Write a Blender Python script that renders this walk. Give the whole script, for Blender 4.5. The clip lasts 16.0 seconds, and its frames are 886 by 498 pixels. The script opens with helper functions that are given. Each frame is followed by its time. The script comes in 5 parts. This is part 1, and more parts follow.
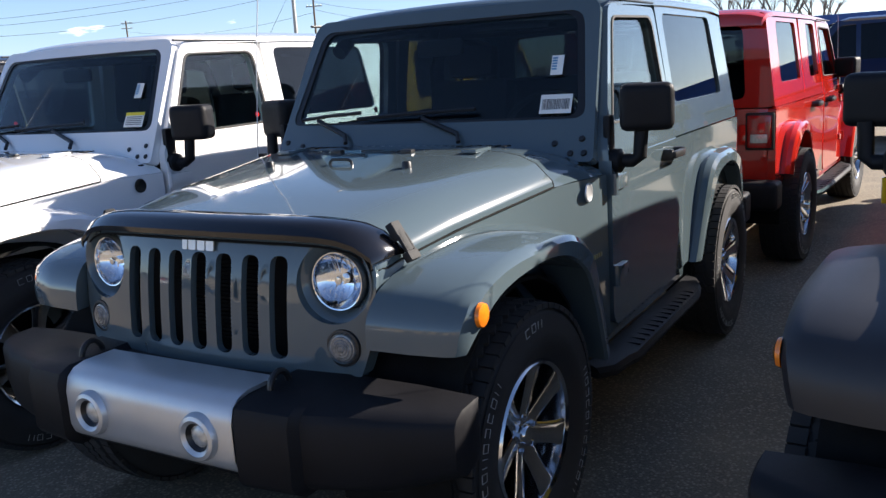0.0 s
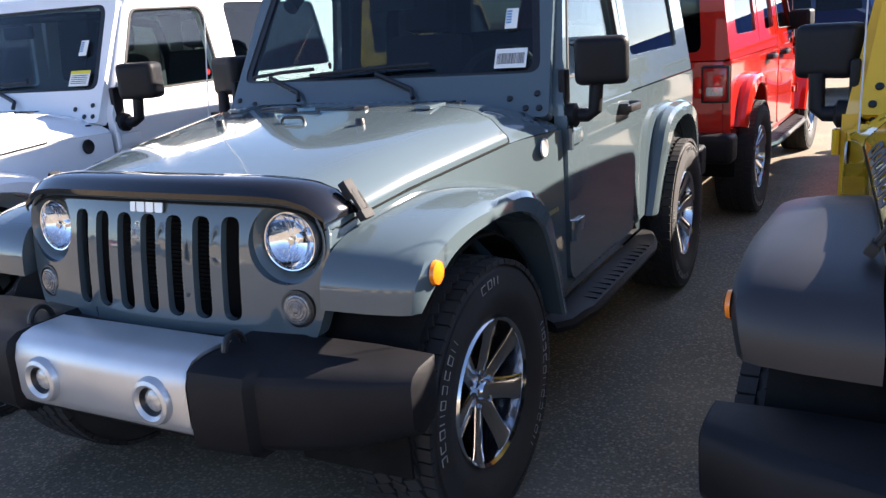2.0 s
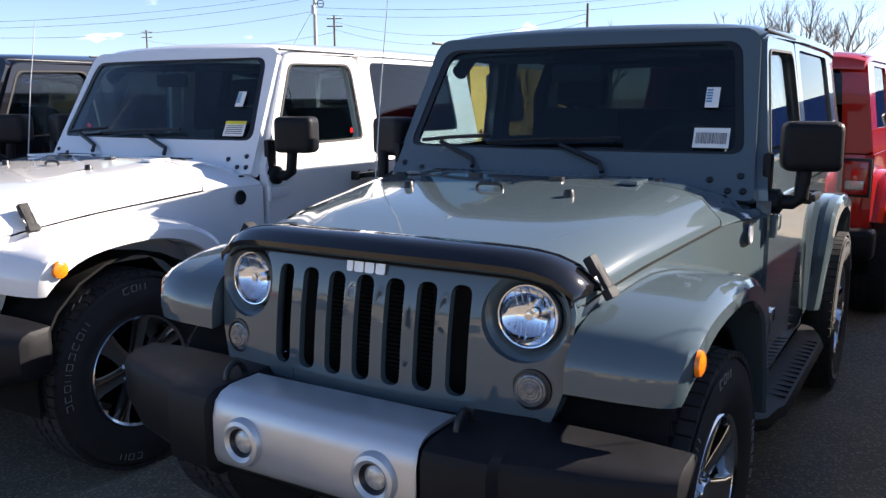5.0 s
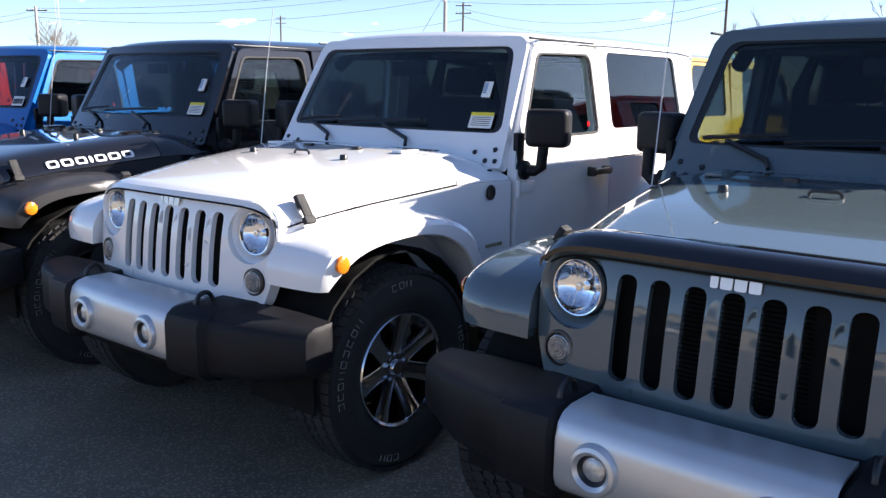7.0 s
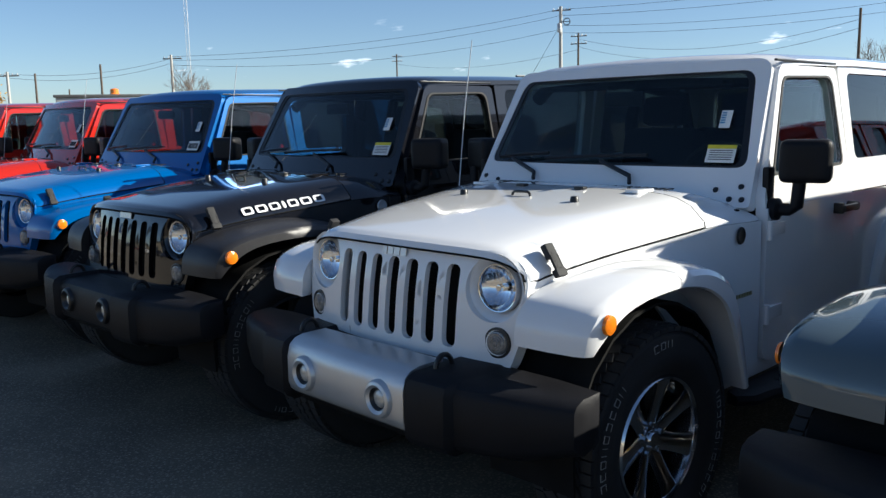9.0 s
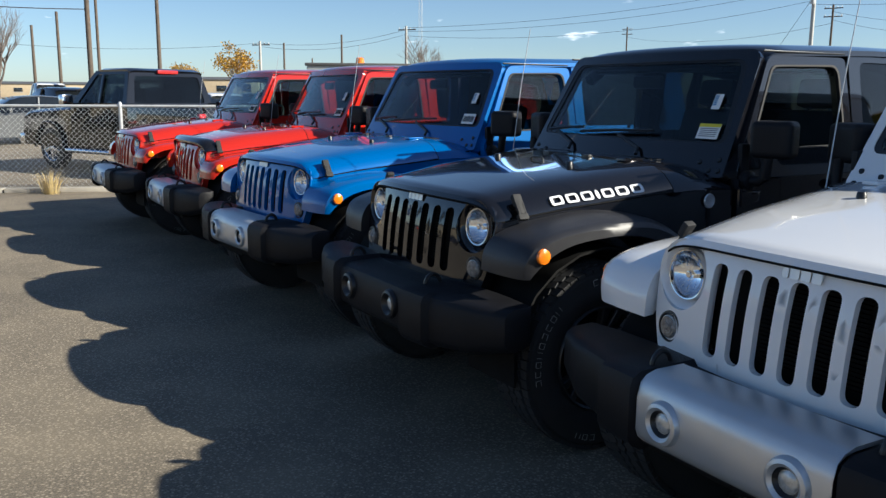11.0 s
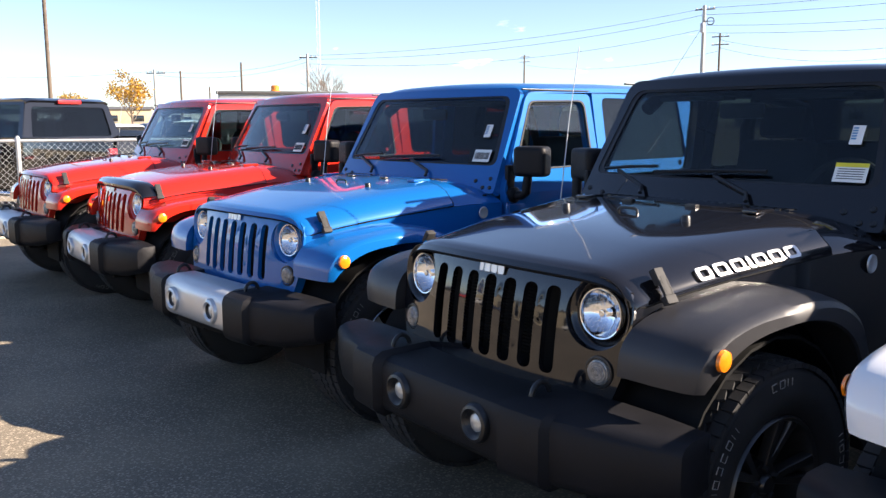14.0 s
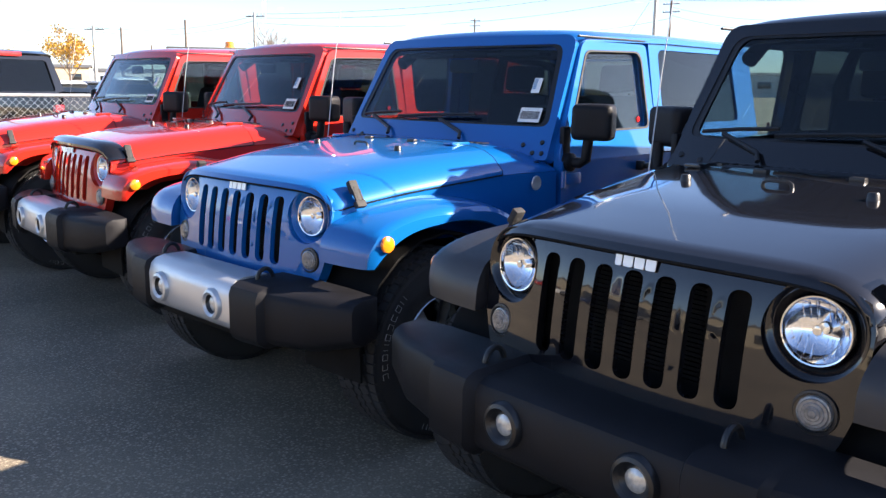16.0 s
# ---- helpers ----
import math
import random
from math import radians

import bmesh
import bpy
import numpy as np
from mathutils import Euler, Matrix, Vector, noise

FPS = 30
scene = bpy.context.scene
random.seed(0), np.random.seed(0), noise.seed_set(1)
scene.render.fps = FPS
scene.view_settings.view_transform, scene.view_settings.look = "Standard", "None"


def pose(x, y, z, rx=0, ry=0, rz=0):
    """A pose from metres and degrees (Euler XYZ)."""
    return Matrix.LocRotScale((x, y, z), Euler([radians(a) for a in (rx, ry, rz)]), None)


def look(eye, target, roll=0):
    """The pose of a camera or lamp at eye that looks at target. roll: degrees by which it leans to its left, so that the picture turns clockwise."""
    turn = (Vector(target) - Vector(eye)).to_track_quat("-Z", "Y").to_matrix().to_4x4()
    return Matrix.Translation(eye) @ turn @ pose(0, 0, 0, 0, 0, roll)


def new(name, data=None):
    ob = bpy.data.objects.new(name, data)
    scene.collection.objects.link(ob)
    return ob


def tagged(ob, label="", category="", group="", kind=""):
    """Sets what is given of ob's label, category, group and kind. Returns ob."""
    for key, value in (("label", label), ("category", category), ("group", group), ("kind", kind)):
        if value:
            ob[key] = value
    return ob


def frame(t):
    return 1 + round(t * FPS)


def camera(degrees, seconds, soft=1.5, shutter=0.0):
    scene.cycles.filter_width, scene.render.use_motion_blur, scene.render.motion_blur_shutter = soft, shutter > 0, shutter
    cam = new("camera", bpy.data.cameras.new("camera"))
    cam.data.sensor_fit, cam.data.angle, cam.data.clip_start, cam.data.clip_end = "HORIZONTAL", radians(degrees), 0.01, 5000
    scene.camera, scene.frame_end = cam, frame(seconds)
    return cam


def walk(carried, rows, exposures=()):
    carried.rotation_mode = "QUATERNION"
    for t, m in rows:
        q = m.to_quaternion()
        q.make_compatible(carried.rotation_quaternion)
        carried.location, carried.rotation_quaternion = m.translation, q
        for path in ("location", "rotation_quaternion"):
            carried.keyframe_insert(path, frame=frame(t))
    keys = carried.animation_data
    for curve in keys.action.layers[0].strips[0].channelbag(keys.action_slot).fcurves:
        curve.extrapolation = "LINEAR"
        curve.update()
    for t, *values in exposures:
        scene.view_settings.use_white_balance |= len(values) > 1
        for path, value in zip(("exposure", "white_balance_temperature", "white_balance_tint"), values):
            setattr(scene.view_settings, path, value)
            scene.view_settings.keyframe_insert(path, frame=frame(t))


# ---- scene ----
# ---- camera and walk ----
cam = camera(55.06, 16.0, soft=1.4)
ROWS = [
    (0.0, 1.848, -2.191, 1.484, 30.10, -11.73, 3.43),
    (0.5, 1.837, -2.191, 1.476, 28.85, -14.23, 0.89),
    (1.0, 1.839, -2.199, 1.463, 28.88, -14.37, 0.12),
    (1.5, 1.837, -2.191, 1.486, 28.41, -16.13, 1.23),
    (2.0, 1.858, -2.166, 1.480, 27.40, -14.78, 3.80),
    (2.5, 1.871, -2.153, 1.485, 29.88, -11.53, 1.55),
    (3.0, 1.852, -2.157, 1.459, 31.96, -9.52, 0.27),
    (3.2, 1.824, -2.173, 1.463, 30.79, -9.97, 0.50),
    (5.3, 1.240, -2.307, 1.483, 31.03, -10.01, 0.06),
    (5.5, 1.183, -2.319, 1.482, 32.57, -10.31, 0.17),
    (6.0, 1.030, -2.364, 1.482, 32.82, -10.66, -0.91),
    (6.5, 0.848, -2.437, 1.490, 33.16, -11.15, -0.02),
    (7.0, 0.698, -2.469, 1.499, 38.92, -10.85, -0.77),
    (7.5, 0.537, -2.433, 1.528, 46.25, -8.62, 1.89),
    (8.0, 0.427, -2.432, 1.510, 51.32, -9.08, 1.96),
    (8.5, 0.264, -2.466, 1.508, 47.94, -9.68, 0.66),
    (9.0, 0.087, -2.514, 1.508, 46.34, -8.68, 1.07),
    (9.5, -0.131, -2.492, 1.500, 50.21, -8.12, -0.59),
    (10.0, -0.367, -2.463, 1.495, 55.81, -7.99, 1.33),
    (10.2, -0.444, -2.455, 1.491, 57.36, -9.13, 0.29),
    (12.3, -1.269, -2.509, 1.562, 63.58, -9.57, 0.50),
    (12.5, -1.341, -2.504, 1.544, 61.56, -11.05, -0.08),
    (13.0, -1.581, -2.550, 1.545, 56.57, -10.58, 0.63),
    (13.5, -1.787, -2.551, 1.539, 54.71, -9.93, 0.10),
    (14.0, -2.052, -2.485, 1.542, 54.24, -8.53, 0.16),
    (14.5, -2.278, -2.469, 1.528, 55.33, -9.02, -0.94),
    (15.0, -2.549, -2.473, 1.500, 51.28, -10.17, -1.35),
    (15.5, -2.759, -2.473, 1.480, 50.45, -10.81, -0.43),
    (16.0, -2.977, -2.387, 1.477, 50.73, -10.85, -0.74),
]
walk(cam, [(t, pose(x, y, z, 90 + p, r, w)) for t, x, y, z, w, p, r in ROWS],
     exposures=[(0.0, 1.45, 6150, 14), (0.6, 2.00, 6370, 16), (1.5, 2.30, 6470, 17), (2.0, 2.30, 6470, 17), (2.6, 2.15, 6370, 17), (3.2, 1.75, 6370, 17),
                (5.3, 1.60, 6270, 16), (6.7, 1.70, 6170, 16), (7.1, 1.72, 6070, 15), (7.7, 1.02, 5950, 6), (10.0, 0.87, 5950, 6), (12.4, 1.29, 6300, 7),
                (13.0, 1.88, 6670, 16), (15.0, 1.93, 6670, 16), (16.0, 2.19, 6570, 16)])

# ---- light ----
SUN_EL, SUN_DIR = radians(28.5), (0.69, 0.724)      # towards the sun: behind the row and to its right
world = bpy.data.worlds.new("sky")
scene.world = world
world.use_nodes = True
wn, wl = world.node_tree.nodes, world.node_tree.links
sky = wn.new("ShaderNodeTexSky")
sky.sky_type, sky.sun_disc = "NISHITA", False
sky.sun_elevation, sky.sun_rotation = SUN_EL, math.atan2(SUN_DIR[0], SUN_DIR[1])
sky.altitude = 650
sky.air_density, sky.dust_density, sky.ozone_density = 0.8, 0.6, 2.2
# a few small fair-weather clouds, drifting low all round
turn, puff, shape = (wn.new("ShaderNode" + k) for k in ("Mapping", "TexNoise", "ValToRGB"))
tex, split, low, soft, mixer = (wn.new("ShaderNode" + k) for k in ("TexCoord", "SeparateXYZ", "ValToRGB", "Math", "Mix"))
turn.inputs["Scale"].default_value = (11, 11, 42)
turn.inputs["Location"].default_value = (3.1, 0.4, 1.7)
wl.new(tex.outputs["Generated"], turn.inputs["Vector"])
wl.new(turn.outputs[0], puff.inputs["Vector"])
puff.inputs["Scale"].default_value, puff.inputs["Detail"].default_value, puff.inputs["Roughness"].default_value = 1.0, 7, 0.55
shape.color_ramp.elements[0].position, shape.color_ramp.elements[1].position = 0.655, 0.76
wl.new(puff.outputs[0], shape.inputs[0])
wl.new(tex.outputs["Generated"], split.inputs[0])
cr = low.color_ramp
cr.elements[0].position, cr.elements[0].color = 0.02, (0, 0, 0, 1)
cr.elements[1].position, cr.elements[1].color = 0.12, (0, 0, 0, 1)
cr.elements.new(0.05).color = (1, 1, 1, 1)
cr.elements.new(0.075).color = (1, 1, 1, 1)
wl.new(split.outputs[2], low.inputs[0])
soft.operation = "MULTIPLY"
wl.new(shape.outputs[0], soft.inputs[0])
wl.new(low.outputs[0], soft.inputs[1])
mixer.data_type = "RGBA"
mixer.inputs[7].default_value = (15, 15, 15.5, 1)
wl.new(soft.outputs[0], mixer.inputs[0])
wl.new(sky.outputs[0], mixer.inputs[6])
wl.new(mixer.outputs[2], wn["Background"].inputs[0])
wn["Background"].inputs[1].default_value = 0.066
sun = new("sun", bpy.data.lights.new("sun", "SUN"))
sun.data.energy, sun.data.angle, sun.data.color = 5.0, radians(0.55), (1.0, 0.89, 0.73)
sun.matrix_world = look((SUN_DIR[0] * 60, SUN_DIR[1] * 60, 60 * math.tan(SUN_EL)), (0, 0, 0))


# ---- materials ----
def material(name, color, rough=0.5, metal=0.0, coat=0.0, spread=0.12, scale=6.0, bump=0.0, bump_scale=200.0, grain=0.0, per_piece=0.0):
    """A surface with colour variation at two scales and fine relief."""
    m = bpy.data.materials.new(name)
    m.use_nodes = True
    n, l = m.node_tree.nodes, m.node_tree.links
    b = n["Principled BSDF"]
    b.inputs["Metallic"].default_value = metal
    b.inputs["Coat Weight"].default_value = coat
    b.inputs["Coat Roughness"].default_value = 0.03
    tc = n.new("ShaderNodeTexCoord")
    big = n.new("ShaderNodeTexNoise")
    big.inputs["Scale"].default_value, big.inputs["Detail"].default_value = scale, 5
    fine = n.new("ShaderNodeTexNoise")
    fine.inputs["Scale"].default_value, fine.inputs["Detail"].default_value = bump_scale, 3
    l.new(tc.outputs["Object"], big.inputs["Vector"])
    l.new(tc.outputs["Object"], fine.inputs["Vector"])
    ramp = n.new("ShaderNodeValToRGB")
    ramp.color_ramp.elements[0].position, ramp.color_ramp.elements[1].position = 0.3, 0.7
    ramp.color_ramp.elements[0].color = (*[c * (1 - spread) for c in color], 1)
    ramp.color_ramp.elements[1].color = (*[min(1, c * (1 + spread)) for c in color], 1)
    l.new(big.outputs[0], ramp.inputs[0])
    out = ramp.outputs[0]
    if grain or per_piece:
        mix = n.new("ShaderNodeMix")
        mix.data_type, mix.blend_type = "RGBA", "MULTIPLY"
        mix.inputs[0].default_value = 1.0
        gr = n.new("ShaderNodeMapRange")
        gr.inputs[1].default_value, gr.inputs[2].default_value = 0.3, 0.7
        k = grain or per_piece
        gr.inputs[3].default_value, gr.inputs[4].default_value = 1 - k, 1 + k
        if per_piece:
            info = n.new("ShaderNodeObjectInfo")
            gr.inputs[1].default_value, gr.inputs[2].default_value = 0, 1
            l.new(info.outputs["Random"], gr.inputs[0])
        else:
            l.new(fine.outputs[0], gr.inputs[0])
        l.new(out, mix.inputs[6])
        l.new(gr.outputs[0], mix.inputs[7])
        out = mix.outputs[2]
    l.new(out, b.inputs["Base Color"])
    rr = n.new("ShaderNodeMapRange")
    rr.inputs[3].default_value, rr.inputs[4].default_value = rough * 0.85, min(1, rough * 1.15)
    l.new(big.outputs[0], rr.inputs[0])
    l.new(rr.outputs[0], b.inputs["Roughness"])
    if bump:
        bp = n.new("ShaderNodeBump")
        bp.inputs["Strength"].default_value, bp.inputs["Distance"].default_value = bump, 0.004
        l.new(fine.outputs[0], bp.inputs["Height"])
        l.new(bp.outputs[0], b.inputs["Normal"])
    return m


def pane(name, tint, rough=0.0, gain=1.0):
    """Thin glass: tinted see-through with a Fresnel gloss."""
    m = bpy.data.materials.new(name)
    m.use_nodes = True
    n, l = m.node_tree.nodes, m.node_tree.links
    n.remove(n["Principled BSDF"])
    tr, gl, mx, lw, pw, fr = (n.new("ShaderNode" + k) for k in ("BsdfTransparent", "BsdfGlossy", "MixShader", "LayerWeight", "Math", "Math"))
    tr.inputs[0].default_value, gl.inputs["Roughness"].default_value = (*tint, 1), rough
    gl.inputs[0].default_value = (gain, gain, gain, 1)
    lw.inputs[0].default_value = 0.5
    pw.operation, pw.inputs[1].default_value = "POWER", 4.5
    fr.operation, fr.inputs[1].default_value, fr.inputs[2].default_value = "MULTIPLY_ADD", 0.8, 0.03
    l.new(lw.outputs["Facing"], pw.inputs[0])
    l.new(pw.outputs[0], fr.inputs[0])
    l.new(fr.outputs[0], mx.inputs[0])
    l.new(tr.outputs[0], mx.inputs[1])
    l.new(gl.outputs[0], mx.inputs[2])
    l.new(mx.outputs[0], n["Material Output"].inputs[0])
    return m


def paint(name, color, flake=0.0):
    m = material(name, color, rough=0.10 if not flake else 0.30, metal=flake, coat=1.0, spread=0.03, scale=1.2)
    m.node_tree.nodes["Principled BSDF"].inputs["Coat IOR"].default_value = 1.5
    m.node_tree.nodes["Principled BSDF"].inputs["Specular IOR Level"].default_value = 0.2
    return m


GREY = paint("anvil_grey_paint", (0.080, 0.110, 0.126))
WHITE = paint("white_paint", (0.82, 0.82, 0.82))
BLACK = paint("black_paint", (0.008, 0.008, 0.010))
BLUE = paint("blue_metallic_paint", (0.0006, 0.112, 0.38), 0.12)
RED = paint("red_paint", (0.50, 0.022, 0.012))
YELLOW = paint("yellow_paint", (0.72, 0.42, 0.02))
NAVY = paint("navy_paint", (0.010, 0.018, 0.06))
SILVERCAR = paint("silver_car_paint", (0.13, 0.135, 0.14), 0.3)
PLASTIC = material("black_textured_plastic", (0.010, 0.010, 0.012), rough=0.48, spread=0.2, bump=0.2, bump_scale=900)
PLASTIC.node_tree.nodes["Principled BSDF"].inputs["Specular IOR Level"].default_value = 0.2
FENDER = material("satin_black_fender_plastic", (0.022, 0.022, 0.025), rough=0.40, spread=0.15, bump=0.12, bump_scale=900)
EMBLEM = material("silver_emblem", (0.78, 0.79, 0.80), rough=0.25, metal=0.25, spread=0.04)
TRIM = material("black_trim_plastic", (0.012, 0.012, 0.013), rough=0.35, spread=0.15, bump=0.1, bump_scale=500)
RUBBER = material("tyre_rubber", (0.018, 0.018, 0.019), rough=0.75, spread=0.3, scale=9, bump=0.3, bump_scale=300)
CHROME = material("chrome", (0.72, 0.73, 0.75), rough=0.08, metal=1.0, spread=0.04)
ALLOY = material("polished_alloy", (0.62, 0.63, 0.65), rough=0.12, metal=1.0, spread=0.06)
DARKALLOY = material("dark_painted_alloy", (0.06, 0.062, 0.066), rough=0.32, metal=0.7, spread=0.1)
SATIN = material("satin_silver_paint", (0.60, 0.61, 0.62), rough=0.34, metal=0.6, spread=0.05, bump=0.05, bump_scale=700)
REFLECTOR = material("lamp_reflector", (0.86, 0.87, 0.90), rough=0.07, metal=1.0, spread=0.04, bump=0.05, bump_scale=45)
AMBER = material("amber_lens", (0.85, 0.22, 0.01), rough=0.15, coat=1.0, spread=0.15, scale=60, bump=0.2, bump_scale=160)
REDLENS = material("red_lens", (0.42, 0.012, 0.012), rough=0.15, coat=1.0, spread=0.1, scale=60)
FROST = material("ribbed_clear_lens", (0.50, 0.51, 0.50), rough=0.12, metal=0.35, coat=1.0, spread=0.25, scale=70, bump=0.3, bump_scale=120)
DARK = material("dark_interior_vinyl", (0.012, 0.012, 0.013), rough=0.65, spread=0.2, bump=0.2, bump_scale=500)
CLOTH = material("charcoal_seat_cloth", (0.016, 0.016, 0.018), rough=0.9, spread=0.2, bump=0.3, bump_scale=600)
UNDER = material("undercarriage_black", (0.010, 0.010, 0.010), rough=0.8, spread=0.3, scale=12, bump=0.3)
UNDER.node_tree.nodes["Principled BSDF"].inputs["Specular IOR Level"].default_value = 0.1
SIGNAL = material("ribbed_signal_lens", (0.20, 0.20, 0.20), rough=0.15, metal=0.3, coat=0.6, spread=0.4, scale=70, bump=0.35, bump_scale=140)
LETTER = material("raised_white_letters", (0.30, 0.30, 0.29), rough=0.7, spread=0.15)
PAPER = material("white_paper", (0.80, 0.80, 0.77), rough=0.7, spread=0.05)
INK = material("black_ink", (0.04, 0.04, 0.045), rough=0.6)
BLUEINK = material("blue_ink", (0.05, 0.22, 0.42), rough=0.6)
YELLOWINK = material("yellow_paper", (0.78, 0.66, 0.04), rough=0.6)
DECAL = material("white_decal", (0.80, 0.80, 0.80), rough=0.4, spread=0.04)
GOLDDECAL = material("dull_gold_decal", (0.28, 0.25, 0.12), rough=0.45)
WSGLASS = pane("windscreen_glass", (0.58, 0.66, 0.69))
SIDEGLASS = pane("door_glass", (0.78, 0.85, 0.84))
PRIVACY = pane("privacy_glass", (0.22, 0.25, 0.26))
LENS = pane("clear_lamp_lens", (0.96, 0.97, 0.98))
GALV = material("galvanised_steel", (0.48, 0.49, 0.50), rough=0.42, metal=0.25, spread=0.12, scale=14, bump=0.1)
WOODPOLE = material("weathered_pole_wood", (0.11, 0.085, 0.065), rough=0.9, spread=0.25, bump=0.4, bump_scale=60)
PALEPOLE = material("pale_steel_pole", (0.42, 0.42, 0.40), rough=0.55, metal=0.3, spread=0.1)
WIRE = material("cable_black", (0.03, 0.03, 0.033), rough=0.6)
BARK = material("grey_bark", (0.16, 0.13, 0.11), rough=0.9, spread=0.25, bump=0.4)
LEAF = material("yellow_autumn_leaf", (0.62, 0.36, 0.05), rough=0.7, spread=0.3, scale=2)
TAN = material("tan_wall_panel", (0.45, 0.36, 0.24), rough=0.8, spread=0.08, scale=1.5, bump=0.2, bump_scale=30)
PALEWALL = material("pale_metal_cladding", (0.55, 0.55, 0.54), rough=0.6, spread=0.08, bump=0.2, bump_scale=20)
BLUECLAD = material("blue_corrugated_sheet", (0.02, 0.08, 0.30), rough=0.5, spread=0.1)
ROOFING = material("dark_roof_sheet", (0.10, 0.10, 0.10), rough=0.7)


def asphalt_material():
    m = material("worn_asphalt", (0.225, 0.188, 0.138), rough=0.92, spread=0.18, scale=0.35, bump=0.45, bump_scale=120, grain=0.42)
    n, l = m.node_tree.nodes, m.node_tree.links
    b = n["Principled BSDF"]
    tc = next(k for k in n if k.type == "TEX_COORD")
    vor = n.new("ShaderNodeTexVoronoi")
    vor.inputs["Scale"].default_value = 55
    dust = n.new("ShaderNodeTexNoise")
    dust.inputs["Scale"].default_value, dust.inputs["Detail"].default_value = 1.6, 8
    l.new(tc.outputs["Object"], vor.inputs["Vector"])
    l.new(tc.outputs["Object"], dust.inputs["Vector"])
    old = b.inputs["Base Color"].links[0].from_socket
    chip = n.new("ShaderNodeMapRange")
    chip.inputs[1].default_value, chip.inputs[2].default_value = 0.0, 0.5
    chip.inputs[3].default_value, chip.inputs[4].default_value = 1.7, 0.68
    l.new(vor.outputs[0], chip.inputs[0])
    mul = n.new("ShaderNodeMix")
    mul.data_type, mul.blend_type = "RGBA", "MULTIPLY"
    mul.inputs[0].default_value = 1.0
    l.new(old, mul.inputs[6])
    l.new(chip.outputs[0], mul.inputs[7])
    dr = n.new("ShaderNodeValToRGB")
    dr.color_ramp.elements[0].position, dr.color_ramp.elements[1].position = 0.42, 0.75
    dr.color_ramp.elements[0].color, dr.color_ramp.elements[1].color = (0, 0, 0, 1), (0.4, 0.4, 0.4, 1)
    l.new(dust.outputs[0], dr.inputs[0])
    dm = n.new("ShaderNodeMix")
    dm.data_type = "RGBA"
    dm.inputs[7].default_value = (0.34, 0.282, 0.195, 1)
    l.new(dr.outputs[0], dm.inputs[0])
    l.new(mul.outputs[2], dm.inputs[6])
    l.new(dm.outputs[2], b.inputs["Base Color"])
    return m


ASPHALT = asphalt_material()


# ---- mesh helpers ----
def finish(name, bm, mat, smooth=38):
    bmesh.ops.remove_doubles(bm, verts=bm.verts, dist=0.00005)
    bmesh.ops.recalc_face_normals(bm, faces=bm.faces)
    me = bpy.data.meshes.new(name)
    bm.to_mesh(me)
    bm.free()
    me.materials.append(mat)
    me.polygons.foreach_set("use_smooth", [True] * len(me.polygons))
    me.set_sharp_from_angle(angle=radians(smooth))
    return me


def part(name, bm, mat, parent, label="", at=None, smooth=38):
    """Links a bmesh (or a ready mesh) as one object under a thing or a part."""
    me = bm if isinstance(bm, bpy.types.Mesh) else finish(name, bm, mat, smooth)
    ob = new(name, me)
    ob.parent = parent
    if at is not None:
        ob.matrix_basis = at
    return tagged(ob, label)


def thing(name, m, label, category, group="", kind=""):
    ob = new(name)
    ob.empty_display_size = 0.2
    ob.matrix_basis = m
    return tagged(ob, label, category, group, kind)


def loft(sections, closed=False, caps=True, bm=None):
    """Skin between rows of points. closed: each row is a loop."""
    bm = bm or bmesh.new()
    rows = [[bm.verts.new(p) for p in s] for s in sections]
    n = len(rows[0])
    for a, b in zip(rows, rows[1:]):
        for i in range(n if closed else n - 1):
            j = (i + 1) % n
            bm.faces.new((a[i], a[j], b[j], b[i]))
    if closed and caps:
        bm.faces.new(rows[0])
        bm.faces.new(rows[-1])
    return bm


def solid(bm, t):
    """Gives an open skin a thickness t."""
    bmesh.ops.recalc_face_normals(bm, faces=bm.faces)
    bmesh.ops.solidify(bm, geom=bm.faces[:], thickness=t)
    return bm


def box(c, s, bevel=0.0, bm=None, seg=2, turn=None):
    own = bmesh.new()
    bmesh.ops.create_cube(own, size=1.0)
    for v in own.verts:
        v.co = Vector((v.co.x * s[0], v.co.y * s[1], v.co.z * s[2]))
    if bevel:
        bmesh.ops.bevel(own, geom=own.edges[:], offset=bevel, segments=seg, affect="EDGES", profile=0.6)
    m = Matrix.Translation(c) @ (turn or Matrix())
    bmesh.ops.transform(own, matrix=m, verts=own.verts)
    if bm is None:
        return own
    return merge(bm, own)


def merge(bm, own):
    table = {v: bm.verts.new(v.co) for v in own.verts}
    for f in own.faces:
        bm.faces.new([table[v] for v in f.verts])
    own.free()
    return bm


